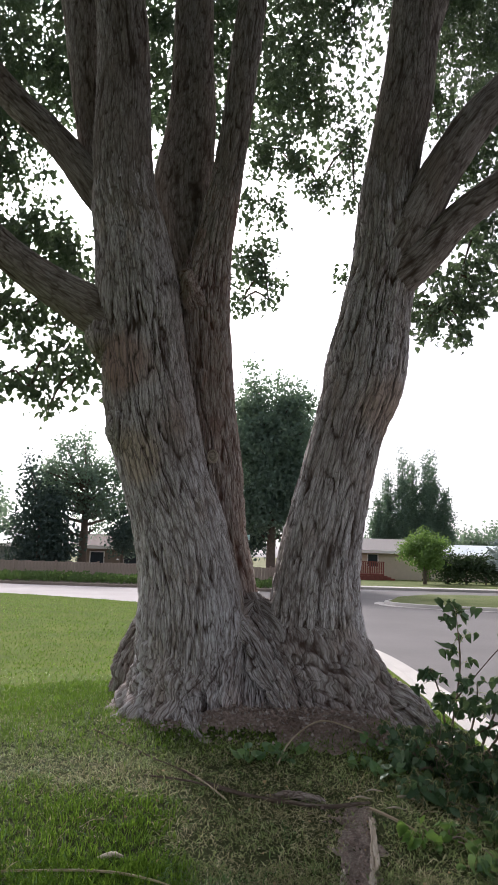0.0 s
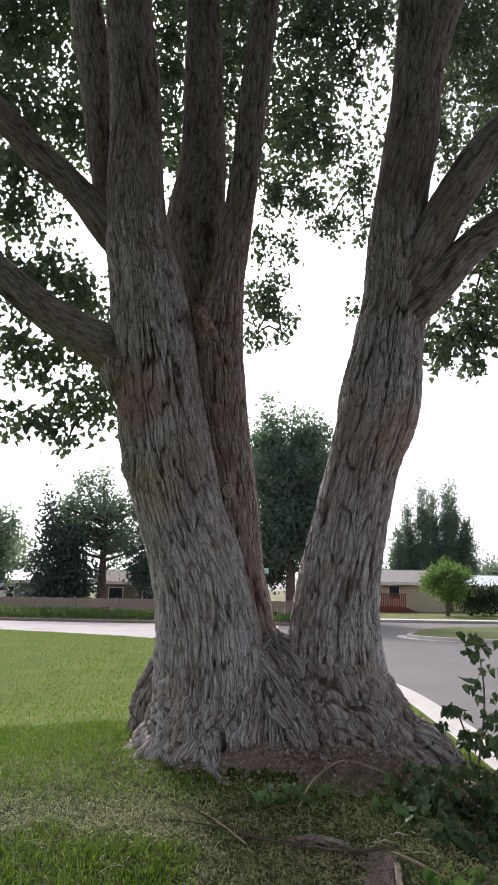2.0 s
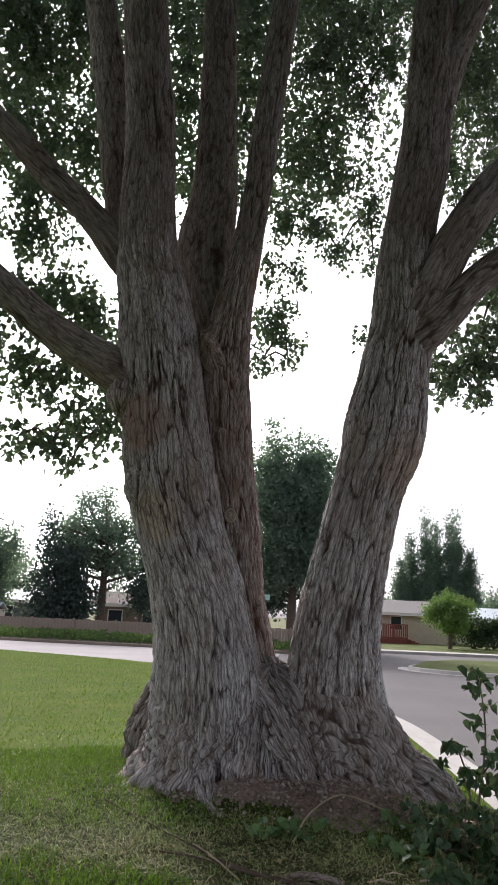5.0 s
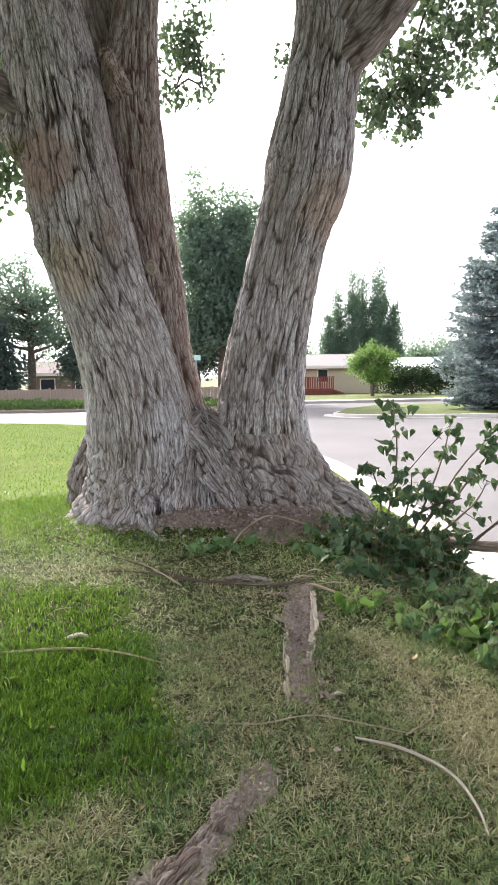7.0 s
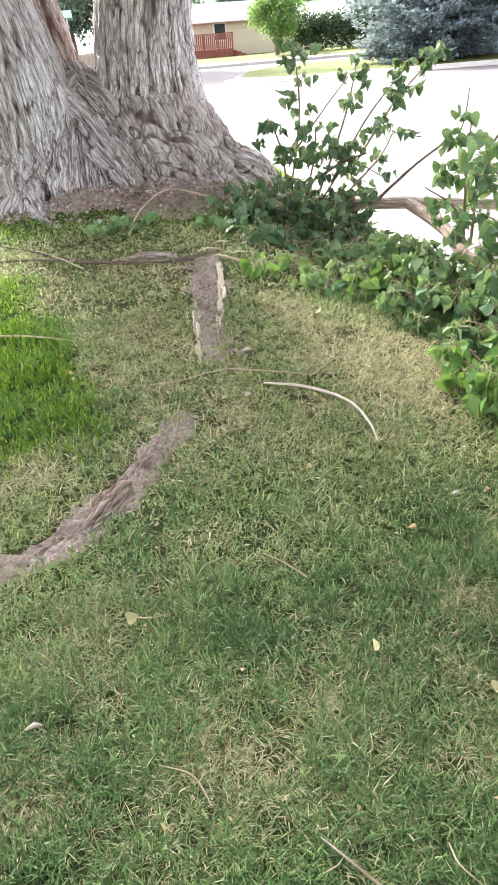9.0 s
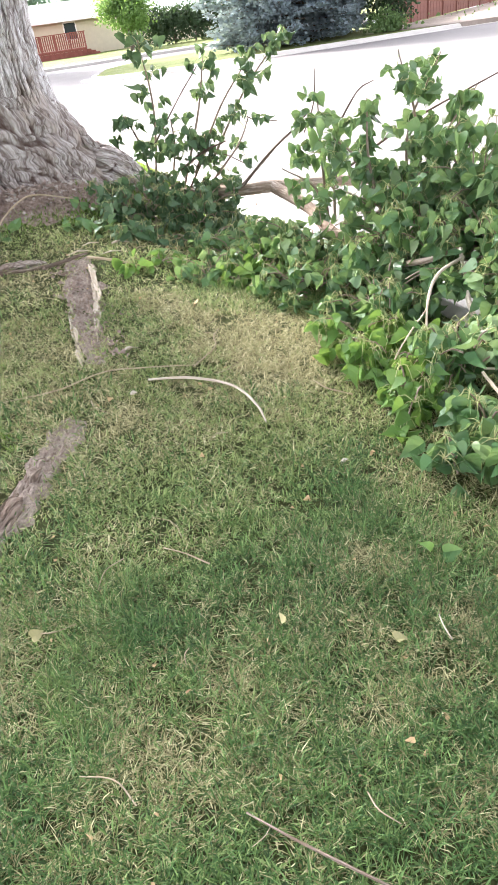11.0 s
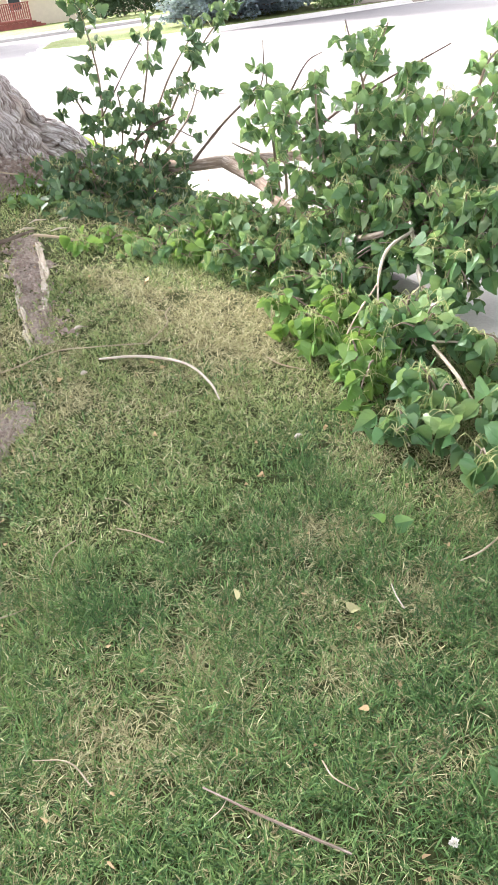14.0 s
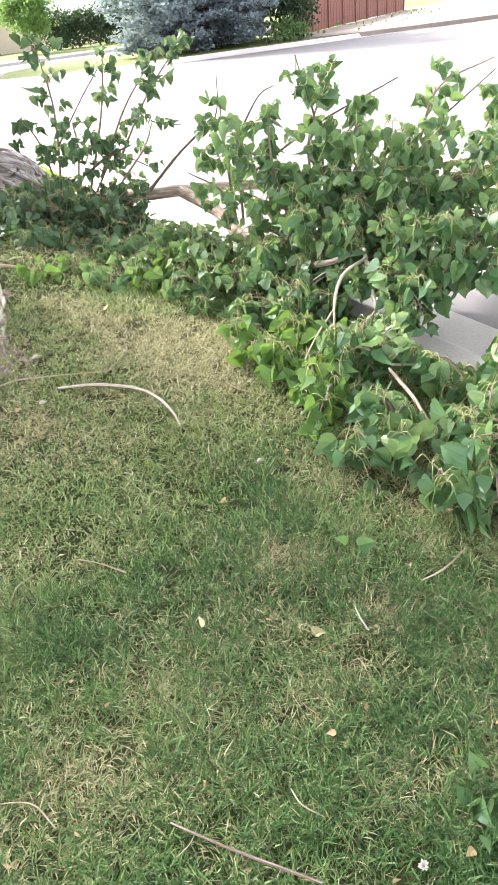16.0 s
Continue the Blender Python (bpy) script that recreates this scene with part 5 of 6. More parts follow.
def leafy_tree(name, label, at, trunk, blobs, mat, per, size, seed, down=0.4, group=""):
    """A tapered trunk with limbs into each mass of leaves."""
    rng = np.random.default_rng(seed)
    t = thing(name, label, "tree", group, at=at)
    h, r = trunk
    bark_object("trunk", [tube([(0, 0, -0.2, r * 1.3), (0.05, 0, h * 0.4, r), (0, 0.05, h * 0.75, r * 0.6), (0.05, 0, h, r * 0.25)], 12, 0.3, seed, 0.01)], M_TRUNK, t)
    limbs = []
    for k, (x, y, z, rx, ry, rz) in enumerate(blobs):
        z0 = min(h * 0.8, max(h * 0.2, z - rz * 1.2))
        limbs.append(tube([(0, 0, z0, r * 0.45), (x * 0.5, y * 0.5, (z0 + z) / 2, r * 0.3), (x, y, z, r * 0.1)], 7, 0.4, seed + k))
    bark_object("limbs", limbs, M_TRUNK, t)["kind"] = "stuff"
    P = clump_cloud(rng, blobs, per, size)
    P = P[P[:, 2] > 0.1]
    tips = rng.normal(0, 0.7, (len(P), 3)) + (0, 0, -down)
    ob = leaves_mesh("crown", P, tips, rng.uniform(0.7, 1.3, len(P)) * size, mat, rng, None, t)
    ob["kind"] = "stuff"
    return t


def spruce(name, label, at, height, radius, seed, mat, per=9000, size=0.22):
    """Whorls of drooping boughs round a mast, each bough with needle tufts."""
    rng = np.random.default_rng(seed)
    t = thing(name, label, "tree", "blue spruces", at=at)
    bark_object("trunk", [tube([(0, 0, -0.2, height * 0.022), (0, 0, height * 0.5, height * 0.014), (0, 0, height, 0.02)], 10, 0.4, seed)], M_TRUNK, t)
    P, T, boughs = [], [], []
    z = 0.35
    while z < height * 0.985:
        f = z / height
        reach = radius * (1 - f ** 1.5) ** 0.8 * (1.0 if f > 0.12 else 0.85)
        n = int(7 + 9 * (1 - f))
        for k in range(n):
            a = rng.uniform(0, 2 * math.pi)
            L = reach * rng.uniform(0.75, 1.12) + 0.15
            d = np.array((math.cos(a), math.sin(a), 0))
            tip = np.array((0, 0, z)) + d * L + (0, 0, L * rng.uniform(-0.12, 0.12))
            mid = np.array((0, 0, z)) + d * L * 0.5 + (0, 0, -L * 0.06)
            boughs.append(tube([(0, 0, z, 0.03), (*mid, 0.02), (*tip, 0.008)], 4, 0.6, k))
            m = int(per / 860 * (0.4 + L))
            s = rng.uniform(0.15, 1.0, m) ** 0.7
            c = np.where(s[:, None] < 0.5, (1 - s[:, None] * 2) * np.array((0, 0, z)) + s[:, None] * 2 * mid, (2 - s[:, None] * 2) * mid + (s[:, None] * 2 - 1) * tip)
            side = np.cross(d, (0, 0, 1))
            c = c + side * (rng.normal(0, 0.16, m) * (0.4 + L * 0.25))[:, None] + rng.normal(0, 0.06, (m, 3))
            P.append(c)
            T.append(d + side * rng.normal(0, 0.7, m)[:, None] + rng.normal(0, 0.25, (m, 3)) + (0, 0, 0.05))
        z += height * 0.019 * rng.uniform(0.8, 1.2)
    bark_object("boughs", boughs, M_TRUNK, t)["kind"] = "stuff"
    P, T = np.vstack(P), np.vstack(T)
    ob = leaves_mesh("needles", P, T, rng.uniform(0.7, 1.3, len(P)) * size, mat, rng, None, t)
    ob["kind"] = "stuff"
    return t


def loose_blobs(seed, n, cx, cz, rx, ry, rz, r0, r1):
    """Many small leaf masses strewn through a crown, with gaps between them."""
    rng = np.random.default_rng(seed)
    out = []
    while len(out) < n:
        d = rng.uniform(-1, 1, 3)
        if 0.2 < np.linalg.norm(d) < 1:
            r = rng.uniform(r0, r1)
            out.append((cx + d[0] * rx, d[1] * ry, cz + d[2] * rz, r, r, r * 0.8))
    return out


leafy_tree("broadleaf_tree", "tall open broadleaf tree behind the board fence", (-11.4, 46, 0), (7.5, 0.26),
           loose_blobs(31, 60, -0.3, 6.0, 3.3, 2.2, 3.6, 0.4, 0.8) + [(-2.6, 0, 6.0, 1.0, 1, 1.4), (2.5, 0, 4.2, 0.8, 0.8, 0.7)], M_FARTREE, 520, 0.19, 3)
leafy_tree("dark_conifer", "dense dark evergreen spreading to the ground behind the fence", (-13.6, 43.5, 0), (5.0, 0.2),
           [(0, 0, 1.6, 2.1, 1.6, 1.6), (-0.2, 0, 3.2, 1.7, 1.4, 1.5), (0.3, 0, 4.4, 1.2, 1.1, 1.1), (-0.7, 0, 5.6, 0.7, 0.7, 1.2), (-1.0, 0, 7.0, 0.35, 0.35, 1.0), (1.4, 0, 2.2, 1.1, 1.0, 1.2)], M_DARKTREE, 900, 0.22, 33)
leafy_tree("broadleaf_tree", "small dark tree beside the tan house", (-8.6, 45.5, 0), (2.6, 0.12), loose_blobs(34, 9, 0, 3.0, 1.3, 1.0, 1.3, 0.5, 0.8), M_DARKTREE, 700, 0.2, 35)
leafy_tree("broadleaf_tree", "grey-green tree beside a low house", (-19.6, 46, 0), (5.0, 0.22),
           [(-0.2, 0, 2.6, 1.6, 1.4, 1.4), (0.9, 0, 2.2, 1.0, 1.0, 1.2)] + loose_blobs(36, 26, 0.0, 5.2, 2.0, 1.6, 2.2, 0.5, 0.9), M_FARTREE, 600, 0.24, 4)
leafy_tree("poplar", "tall shimmering green tree across the street", (1.3, 42, 0), (10.0, 0.24),
           [(-0.8, 0, 6.0, 1.9, 1.8, 2.4), (1.2, 0, 6.0, 1.9, 1.8, 2.4), (0.2, 0, 9.0, 1.9, 1.6, 2.4), (0.2, 0, 4.2, 2.4, 1.8, 1.2), (-1.5, 0, 3.8, 1.3, 1.3, 1.1), (2.3, 0, 3.9, 1.4, 1.3, 1.1)]
           + loose_blobs(37, 60, 0.2, 8.0, 2.7, 2.2, 5.2, 0.5, 0.95) + [(-1.4, 0, 13.0, 0.4, 0.4, 0.9), (0.2, 0, 12.6, 0.4, 0.4, 0.9), (1.6, 0, 12.2, 0.35, 0.35, 0.9), (2.4, 0, 11.4, 0.4, 0.4, 0.9)], M_FARTREE, 760, 0.22, 5, 0.2)
leafy_tree("poplar", "slender tan-stemmed tree beside a taller one", (-0.25, 43, 0), (3.4, 0.17), [(0.3, 0, 3.4, 1.3, 1.1, 1.2), (-0.5, 0, 2.9, 0.9, 0.9, 0.9), (0.9, 0, 2.8, 0.8, 0.8, 0.8)], M_DARKTREE, 800, 0.22, 38)
leafy_tree("bright_tree", "small bright green street tree with a rounded crown", (12.4, 48, 0), (2.4, 0.12),
           [(0, 0, 2.2, 1.0, 1.0, 0.7)] + loose_blobs(39, 22, 0.0, 2.3, 1.45, 1.3, 1.05, 0.32, 0.62), M_BRIGHTTREE, 1500, 0.15, 6)
for k, (x, h) in enumerate([(16.4, 9.0), (18.0, 12.2), (19.6, 14.6), (21.2, 13.4), (22.6, 14.2), (23.8, 14.4), (25.0, 10.5)]):
    leafy_tree("columnar_poplar", "dark columnar poplar in a row behind the house", (x, 86 + (k % 2) * 1.5, 0), (h * 0.7, 0.2),
               [(0, 0, h * 0.28, 1.15, 1.15, h * 0.30), (0.1, 0, h * 0.58, 0.85, 0.85, h * 0.26), (0, 0, h * 0.82, 0.40, 0.40, h * 0.2), (0.05, 0, h * 1.0, 0.12, 0.12, h * 0.12)], M_POPLAR, 1500, 0.24, 40 + k, -0.5, "row of poplars")
for k, (x, y, h, w) in enumerate([(12.5, 92, 7.0, 3.0), (29.5, 95, 6.2, 3.6), (36.0, 96, 7.2, 4.0), (46.0, 92, 6.0, 4.5), (-4.5, 62, 4.2, 2.6), (-30.0, 70, 8.0, 5.0), (-42.0, 72, 7.0, 5.0)]):
    leafy_tree("broadleaf_tree", "distant tree behind the houses", (x, y, 0), (h * 0.6, 0.2),
               [(0, 0, h * 0.55, w * 0.8, w * 0.7, h * 0.35), (-w * 0.5, 0, h * 0.4, w * 0.6, w * 0.5, h * 0.3), (w * 0.5, 0, h * 0.5, w * 0.6, w * 0.5, h * 0.35)], M_FARTREE, 170, 0.45, 60 + k, group="distant trees")
spruce("blue_spruce", "tall blue spruce with dense drooping boughs", (13.6, 28.0, 0), 9.6, 3.3, 81, M_SPRUCE, 36000, 0.145)
spruce("blue_spruce", "blue spruce standing behind a taller one", (16.2, 30.5, 0), 8.5, 2.6, 82, M_SPRUCE, 15000, 0.19)


def shrub(name, label, at, blobs, mat, per, size, seed, group=""):
    rng = np.random.default_rng(seed)
    t = thing(name, label, "shrub", group, at=at)
    stems = [tube([(x * 0.2, y * 0.2, -0.05, 0.04), (x * 0.6, y * 0.6, z * 0.6, 0.03), (x, y, z, 0.01)], 6, 0.3, k) for k, (x, y, z, *_r) in enumerate(blobs)]
    bark_object("stems", stems, M_TRUNK, t)["kind"] = "stuff"
    P = clump_cloud(rng, blobs, per, size)
    P = P[P[:, 2] > 0.03]
    ob = leaves_mesh("foliage", P, rng.normal(0, 0.7, (len(P), 3)) + (0, 0, 0.4), rng.uniform(0.7, 1.3, len(P)) * size, mat, rng, None, t)
    ob["kind"] = "stuff"
    return t


for k, x in enumerate((14.6, 16.0, 17.4, 18.8, 20.2)):
    shrub("hedge_shrub", "dark clipped hedge shrub before a pale roof", (x, 50 + 0.2 * (k % 2), 0), [(0, 0, 1.0, 0.95, 0.8, 0.85), (0.2, 0, 1.5, 0.7, 0.6, 0.5)], M_HEDGE, 1400, 0.18, 90 + k, "hedge")
shrub("juniper", "tall dark green juniper at the fence's end", (17.6, 26.6, 0), [(0, 0, 1.2, 0.8, 0.8, 1.2), (0.3, 0, 2.6, 0.6, 0.6, 1.1), (-0.3, 0, 2.0, 0.6, 0.6, 1.0), (0.2, 0, 3.6, 0.35, 0.35, 0.7)], M_HEDGE, 2600, 0.14, 97)
shrub("low_shrub", "low round grey-green shrub by the kerb", (16.6, 25.6, 0), [(0, 0, 0.28, 0.75, 0.5, 0.3), (0.4, 0, 0.22, 0.5, 0.4, 0.25)], M_WEED, 3000, 0.10, 98)


def house(name, label, at, turn, w, d, h, rise, wall_mat, roof_mat, windows, over=0.5):
    """A low house with a gabled roof whose ridge runs along its front."""
    t = thing(name, label, "house", at=at)
    t.rotation_euler = (0, 0, radians(turn))
    part("wall", box_bm(0, 0, -0.1, w, d, h), wall_mat, t)
    bm = bmesh.new()
    prof = [(-over, h - 0.12), (d / 2, h + rise), (d + over, h - 0.12), (d + over, h + 0.08), (d / 2, h + rise + 0.2), (-over, h + 0.08)]
    a = [bm.verts.new((-over, y, z)) for y, z in prof]
    b = [bm.verts.new((w + over, y, z)) for y, z in prof]
    bm.faces.new(a), bm.faces.new(b[::-1])
    for i in range(6):
        bm.faces.new((a[i], b[i], b[(i + 1) % 6], a[(i + 1) % 6]))
    bmesh.ops.recalc_face_normals(bm, faces=bm.faces)
    part("roof", bm, roof_mat, t)
    part("fascia", box_bm(-over, -over - 0.04, h - 0.14, w + over, -over - 0.003, h + 0.1), M_TRIM, t)
    for x0, z0, x1, z1 in windows:
        win = part("window", box_bm(x0, -0.03, z0, x1, -0.003, z1), M_GLASS, t)
        bm = bmesh.new()
        for q in ((x0 - 0.08, z0 - 0.08, x1 + 0.08, z0), (x0 - 0.08, z1, x1 + 0.08, z1 + 0.08), (x0 - 0.08, z0, x0, z1), (x1, z0, x1 + 0.08, z1)):
            box_into(bm, q[0], -0.06, q[1], q[2], -0.003, q[3])
        part("window_frame", bm, M_TRIM, win)
    return t


house("house", "low beige house with a grey shingle roof", (4.5, 57, 0.05), 0, 10.0, 8.0, 2.25, 1.0, M_WALL, M_ROOF, [(5.5, 1.0, 6.3, 2.0), (1.5, 1.0, 2.8, 2.0)])
house("house", "house with a pale blue-white roof behind a hedge", (15.5, 58, 0.05), -4, 12.0, 8.0, 2.0, 0.9, M_WALL, M_ROOFW, [(5.0, 0.9, 6.4, 1.8)])
house("house", "low tan house with a brown roof behind the fence", (-13.2, 52, 0.0), 0, 9.0, 8.0, 2.0, 0.9, M_WALLB, M_ROOFB, [(1.0, 0.8, 2.0, 1.6), (3.6, 0.8, 4.8, 1.6)])
house("house", "low grey-green house with a pale roof behind the fence", (-30.0, 52, 0.0), 0, 12.5, 8.0, 2.0, 0.7, M_WALLG, M_ROOFW, [(9.2, 0.8, 10.4, 1.6), (6.0, 0.8, 7.4, 1.6)])


def shed():
    t = thing("garden_shed", "small white garden shed behind the board fence", "shed", at=(-19.6, 44.0, 0.0))
    part("wall", box_bm(0, 0, -0.05, 1.9, 1.6, 1.35), M_TRIM, t)
    bm = bmesh.new()
    v = [bm.verts.new(p) for x in (-0.12, 2.02) for p in ((x, -0.15, 1.3), (x, 0.8, 1.75), (x, 1.75, 1.3), (x, 1.75, 1.38), (x, 0.8, 1.83), (x, -0.15, 1.38))]
    bm.faces.new(v[:6]), bm.faces.new(v[6:][::-1])
    for i in range(6):
        bm.faces.new((v[i], v[6 + i], v[6 + (i + 1) % 6], v[(i + 1) % 6]))
    bmesh.ops.recalc_face_normals(bm, faces=bm.faces)
    part("roof", bm, M_ROOFW, t)
    part("door", box_bm(0.6, -0.03, 0.05, 1.3, -0.003, 1.2), M_WALLG, t)


shed()


def street_sign():
    t = thing("street_sign", "small pale green street sign on a thin steel post", "sign", at=(-0.25, 35.2, 0.0))
    bm = bmesh.new()
    bmesh.ops.create_cone(bm, cap_ends=True, segments=12, radius1=0.03, radius2=0.03, depth=2.75, matrix=Matrix.Translation((0, 0, 1.36)))
    part("post", bm, M_STEEL, t)
    part("plate", box_bm(-0.24, -0.045, 2.45, 0.24, -0.034, 2.72, bevel=0.004), M_SIGN, t)
    part("plate", box_bm(-0.011, -0.02, 2.735, 0.0, 0.5, 2.93, bevel=0.004), M_SIGN, t)


street_sign()


def deck():
    t = thing("deck", "small red-stained wooden deck with railing before the beige house", "deck", at=(6.6, 54.2, 0.0))
    part("platform", box_bm(0, 0, 0.35, 4.2, 2.6, 0.5), M_DECK, t)
    part("skirt", box_bm(0.05, 0.02, 0.0, 4.15, 0.06, 0.345), M_DECK, t)
    for i in range(5):
        part("post", box_bm(i * 1.025, 0, 0.5, i * 1.025 + 0.1, 0.1, 1.42), M_DECK, t)
    part("handrail", box_bm(-0.05, -0.03, 1.42, 4.25, 0.13, 1.48), M_DECK, t)
    part("handrail", box_bm(4.1, 0.135, 1.42, 4.24, 2.6, 1.48), M_DECK, t)
    sl = part("slat", box_bm(0, 0.03, 0.55, 0.09, 0.055, 1.41), M_DECK, t)
    for i in range(1, 28):
        o = sl.copy()
        scene.collection.objects.link(o)
        o.location.x = 0.12 + i * 0.142
    sl.location.x = 0.12
    for i in range(3):
        part("step", box_bm(4.26 + i * 0.3, 0.4, 0.0, 4.55 + i * 0.3, 1.6, 0.36 - i * 0.11), M_DECK, t)


deck()


def board_fence(name, label, a, b, height, mat, pitch, post_every, cap=0.0):
    """Boards side by side on posts, between two ends."""
    L = math.dist(a, b)
    t = thing(name, label, "fence", at=(a[0], a[1], 0))
    t.rotation_euler = (0, 0, math.atan2(b[1] - a[1], b[0] - a[0]))
    n = int(L / pitch)
    meshes = []
    for k in range(4):
        bm = box_bm(0, -0.012, 0.03, pitch - 0.012, 0.012, height - 0.01 * k)
        me = bpy.data.meshes.new("board")
        bm.to_mesh(me)
        bm.free()
        me.materials.append(mat)
        meshes.append(me)
    for i in range(n):
        o = new("board", meshes[(i * 7) % 4])
        o.parent = t
        o.location = (i * pitch, 0.004 * (i % 3 - 1), 0)
    m = int(L / post_every)
    for i in range(m + 1):
        part("post", box_bm(i * post_every, -0.075, -0.1, i * post_every + 0.1, -0.02, height + 0.06), mat, t)
    for z in (0.3, height - 0.25):
        part("rail", box_bm(0, 0.018, z, L, 0.06, z + 0.09), mat, t)
    return t


board_fence("board_fence", "weathered grey-brown board fence along the street", (-42.0, 39.6), (2.6, 37.2), 1.05, M_FENCEL, 0.19, 2.4)
board_fence("redwood_fence", "tall red-brown board fence on a dry bank", (18.3, 27.7), (36.0, 41.1), 1.75, M_FENCER, 0.16, 2.4)


def weeds(name, label, n, x0, x1, yline, hgt, mat, seed, depth=0.9):
    rng = np.random.default_rng(seed)
    x = rng.uniform(x0, x1, n)
    y = yline(x) + rng.uniform(-depth, 0, n)
    tall = hgt * (0.2 + 0.9 * vnoise(x * 0.9 + 100, y * 0.9, seed) + 0.5 * vnoise(x * 4 + 100, y * 4, seed + 1))
    P = np.stack([x, y, rng.uniform(0, 1, n) * tall], axis=1)
    ob = leaves_mesh(name, P, rng.normal(0, 0.45, (n, 3)) + (0, 0, 1.0), rng.uniform(0.06, 0.17, n), mat, rng, None)
    return tagged(ob, label, "weeds", kind="stuff")


weeds("weeds", "rank green weeds along the foot of the fence", 20000, -34, 2.4, lambda x: 37.3 - (x - 2.6) * 0.054, 0.42, M_WEED, 5, 2.3)
weeds("bank_weeds", "sparse dry weeds on the bare bank", 70, 19, 34, lambda x: 26.4 + (x - 17) * 0.62, 0.22, M_WEED, 6, 3.5)

# small leafy sprouts at the tree's foot
for k, (x, y, s) in enumerate([(0.02, 4.75, 0.12), (0.28, 4.8, 0.12), (0.75, 4.75, 0.08), (0.98, 5.15, 0.14), (0.9, 4.6, 0.10), (0.81, 0.34, 0.05), (0.84, 0.40, 0.05)]):
    rng = np.random.default_rng(200 + k)
    z = float(ground_z(np.array(x), np.array(y)))
    t = thing("sprout", "small green leafy sprout growing in the grass", "plant", "sprouts", at=(x, y, z))
    P, T, st = [], [], []
    for j in range(14):
        a, l = rng.uniform(0, 6.28), rng.uniform(0.3, 1.0) * s
        tip = np.array((math.cos(a) * l * 0.9, math.sin(a) * l * 0.9, l * 0.7))
        st.append(tube([(0, 0, -0.01, 0.003), (*(tip * 0.6), 0.002), (*tip, 0.0015)], 4, 0.05, j))
        P.append(tip), T.append(tip + (0, 0, -0.02) + rng.normal(0, 0.03, 3))
    bark_object("stems", st, M_WEED, t)["kind"] = "stuff"
    leaves_mesh("leaves", np.array(P), np.array(T), rng.uniform(0.05, 0.08, 14) * min(1.0, s / 0.09), M_LEAF, rng, True, t)


def clover_bloom(x, y):
    rng = np.random.default_rng(77)
    z = float(ground_z(np.array(x), np.array(y)))
    t = thing("clover_bloom", "small white clover bloom standing in the grass", "flower", at=(x, y, z))
    bark_object("stem", [tube([(0, 0, -0.01, 0.0012), (0.003, 0.002, 0.025, 0.0011), (0.004, 0.0, 0.048, 0.001)], 6, 0.01, 1.0)], M_WEED, t)
    d = rng.normal(0, 1, (46, 3))
    d[:, 2] = np.abs(d[:, 2])
    d /= np.linalg.norm(d, axis=1)[:, None]
    leaves_mesh("petals", d * 0.003 + (0.004, 0, 0.05), d, rng.uniform(0.006, 0.009, 46), M_PETAL, rng, False, t)["kind"] = "stuff"


clover_bloom(0.64, 0.34)


# ---- grass ----
def blob(x, y, cx, cy, rx, ry, turn=0.0):
    c, s = math.cos(radians(turn)), math.sin(radians(turn))
    dx, dy = x - cx, y - cy
    return np.exp(-((dx * c + dy * s) / rx) ** 2 - ((-dx * s + dy * c) / ry) ** 2)


def bare(x, y):
    """Where next to nothing grows: trodden roots and the tree's foot."""
    b = blob(x, y, 0.54, 3.5, 0.095, 0.62, -14) + blob(x, y, -0.02, 2.0, 0.40, 0.075, 49) + blob(x, y, -0.45, 1.68, 0.35, 0.065, 24)
    b = b + 0.75 * blob(x, y, 0.5, 5.35, 0.8, 0.2) + (foot_ring(x, y) < 1.0) * 1.0 + 0.75 * smooth01((1.25 - foot_ring(x, y)) / 0.25)
    b = b + 0.9 * blob(x, y, 1.15, 2.95, 0.10, 0.10) + 0.3 * blob(x, y, 1.55, 1.25, 0.3, 0.3)
    return b


def lushness(x, y):
    edge = 0.25 * (vnoise(x * 3 + 80, y * 3 + 80, 61.0) - 0.5)
    near = smooth01((-0.06 - 0.28 * (y - 2.9) + edge - x) / 0.25) * smooth01((y - 2.05 - 0.45 * np.minimum(x + 0.6, 0) + edge) / 0.4) * smooth01((4.55 + edge - y) / 0.6)
    return np.clip(near + 0.35 * smooth01((y - 4.6) / 0.8) + 0.25 * smooth01((y - 5.3 + edge * 2) / 1.8) + 0.35 * smooth01((y - 7.4 + edge * 2) / 2.5), 0, 1)


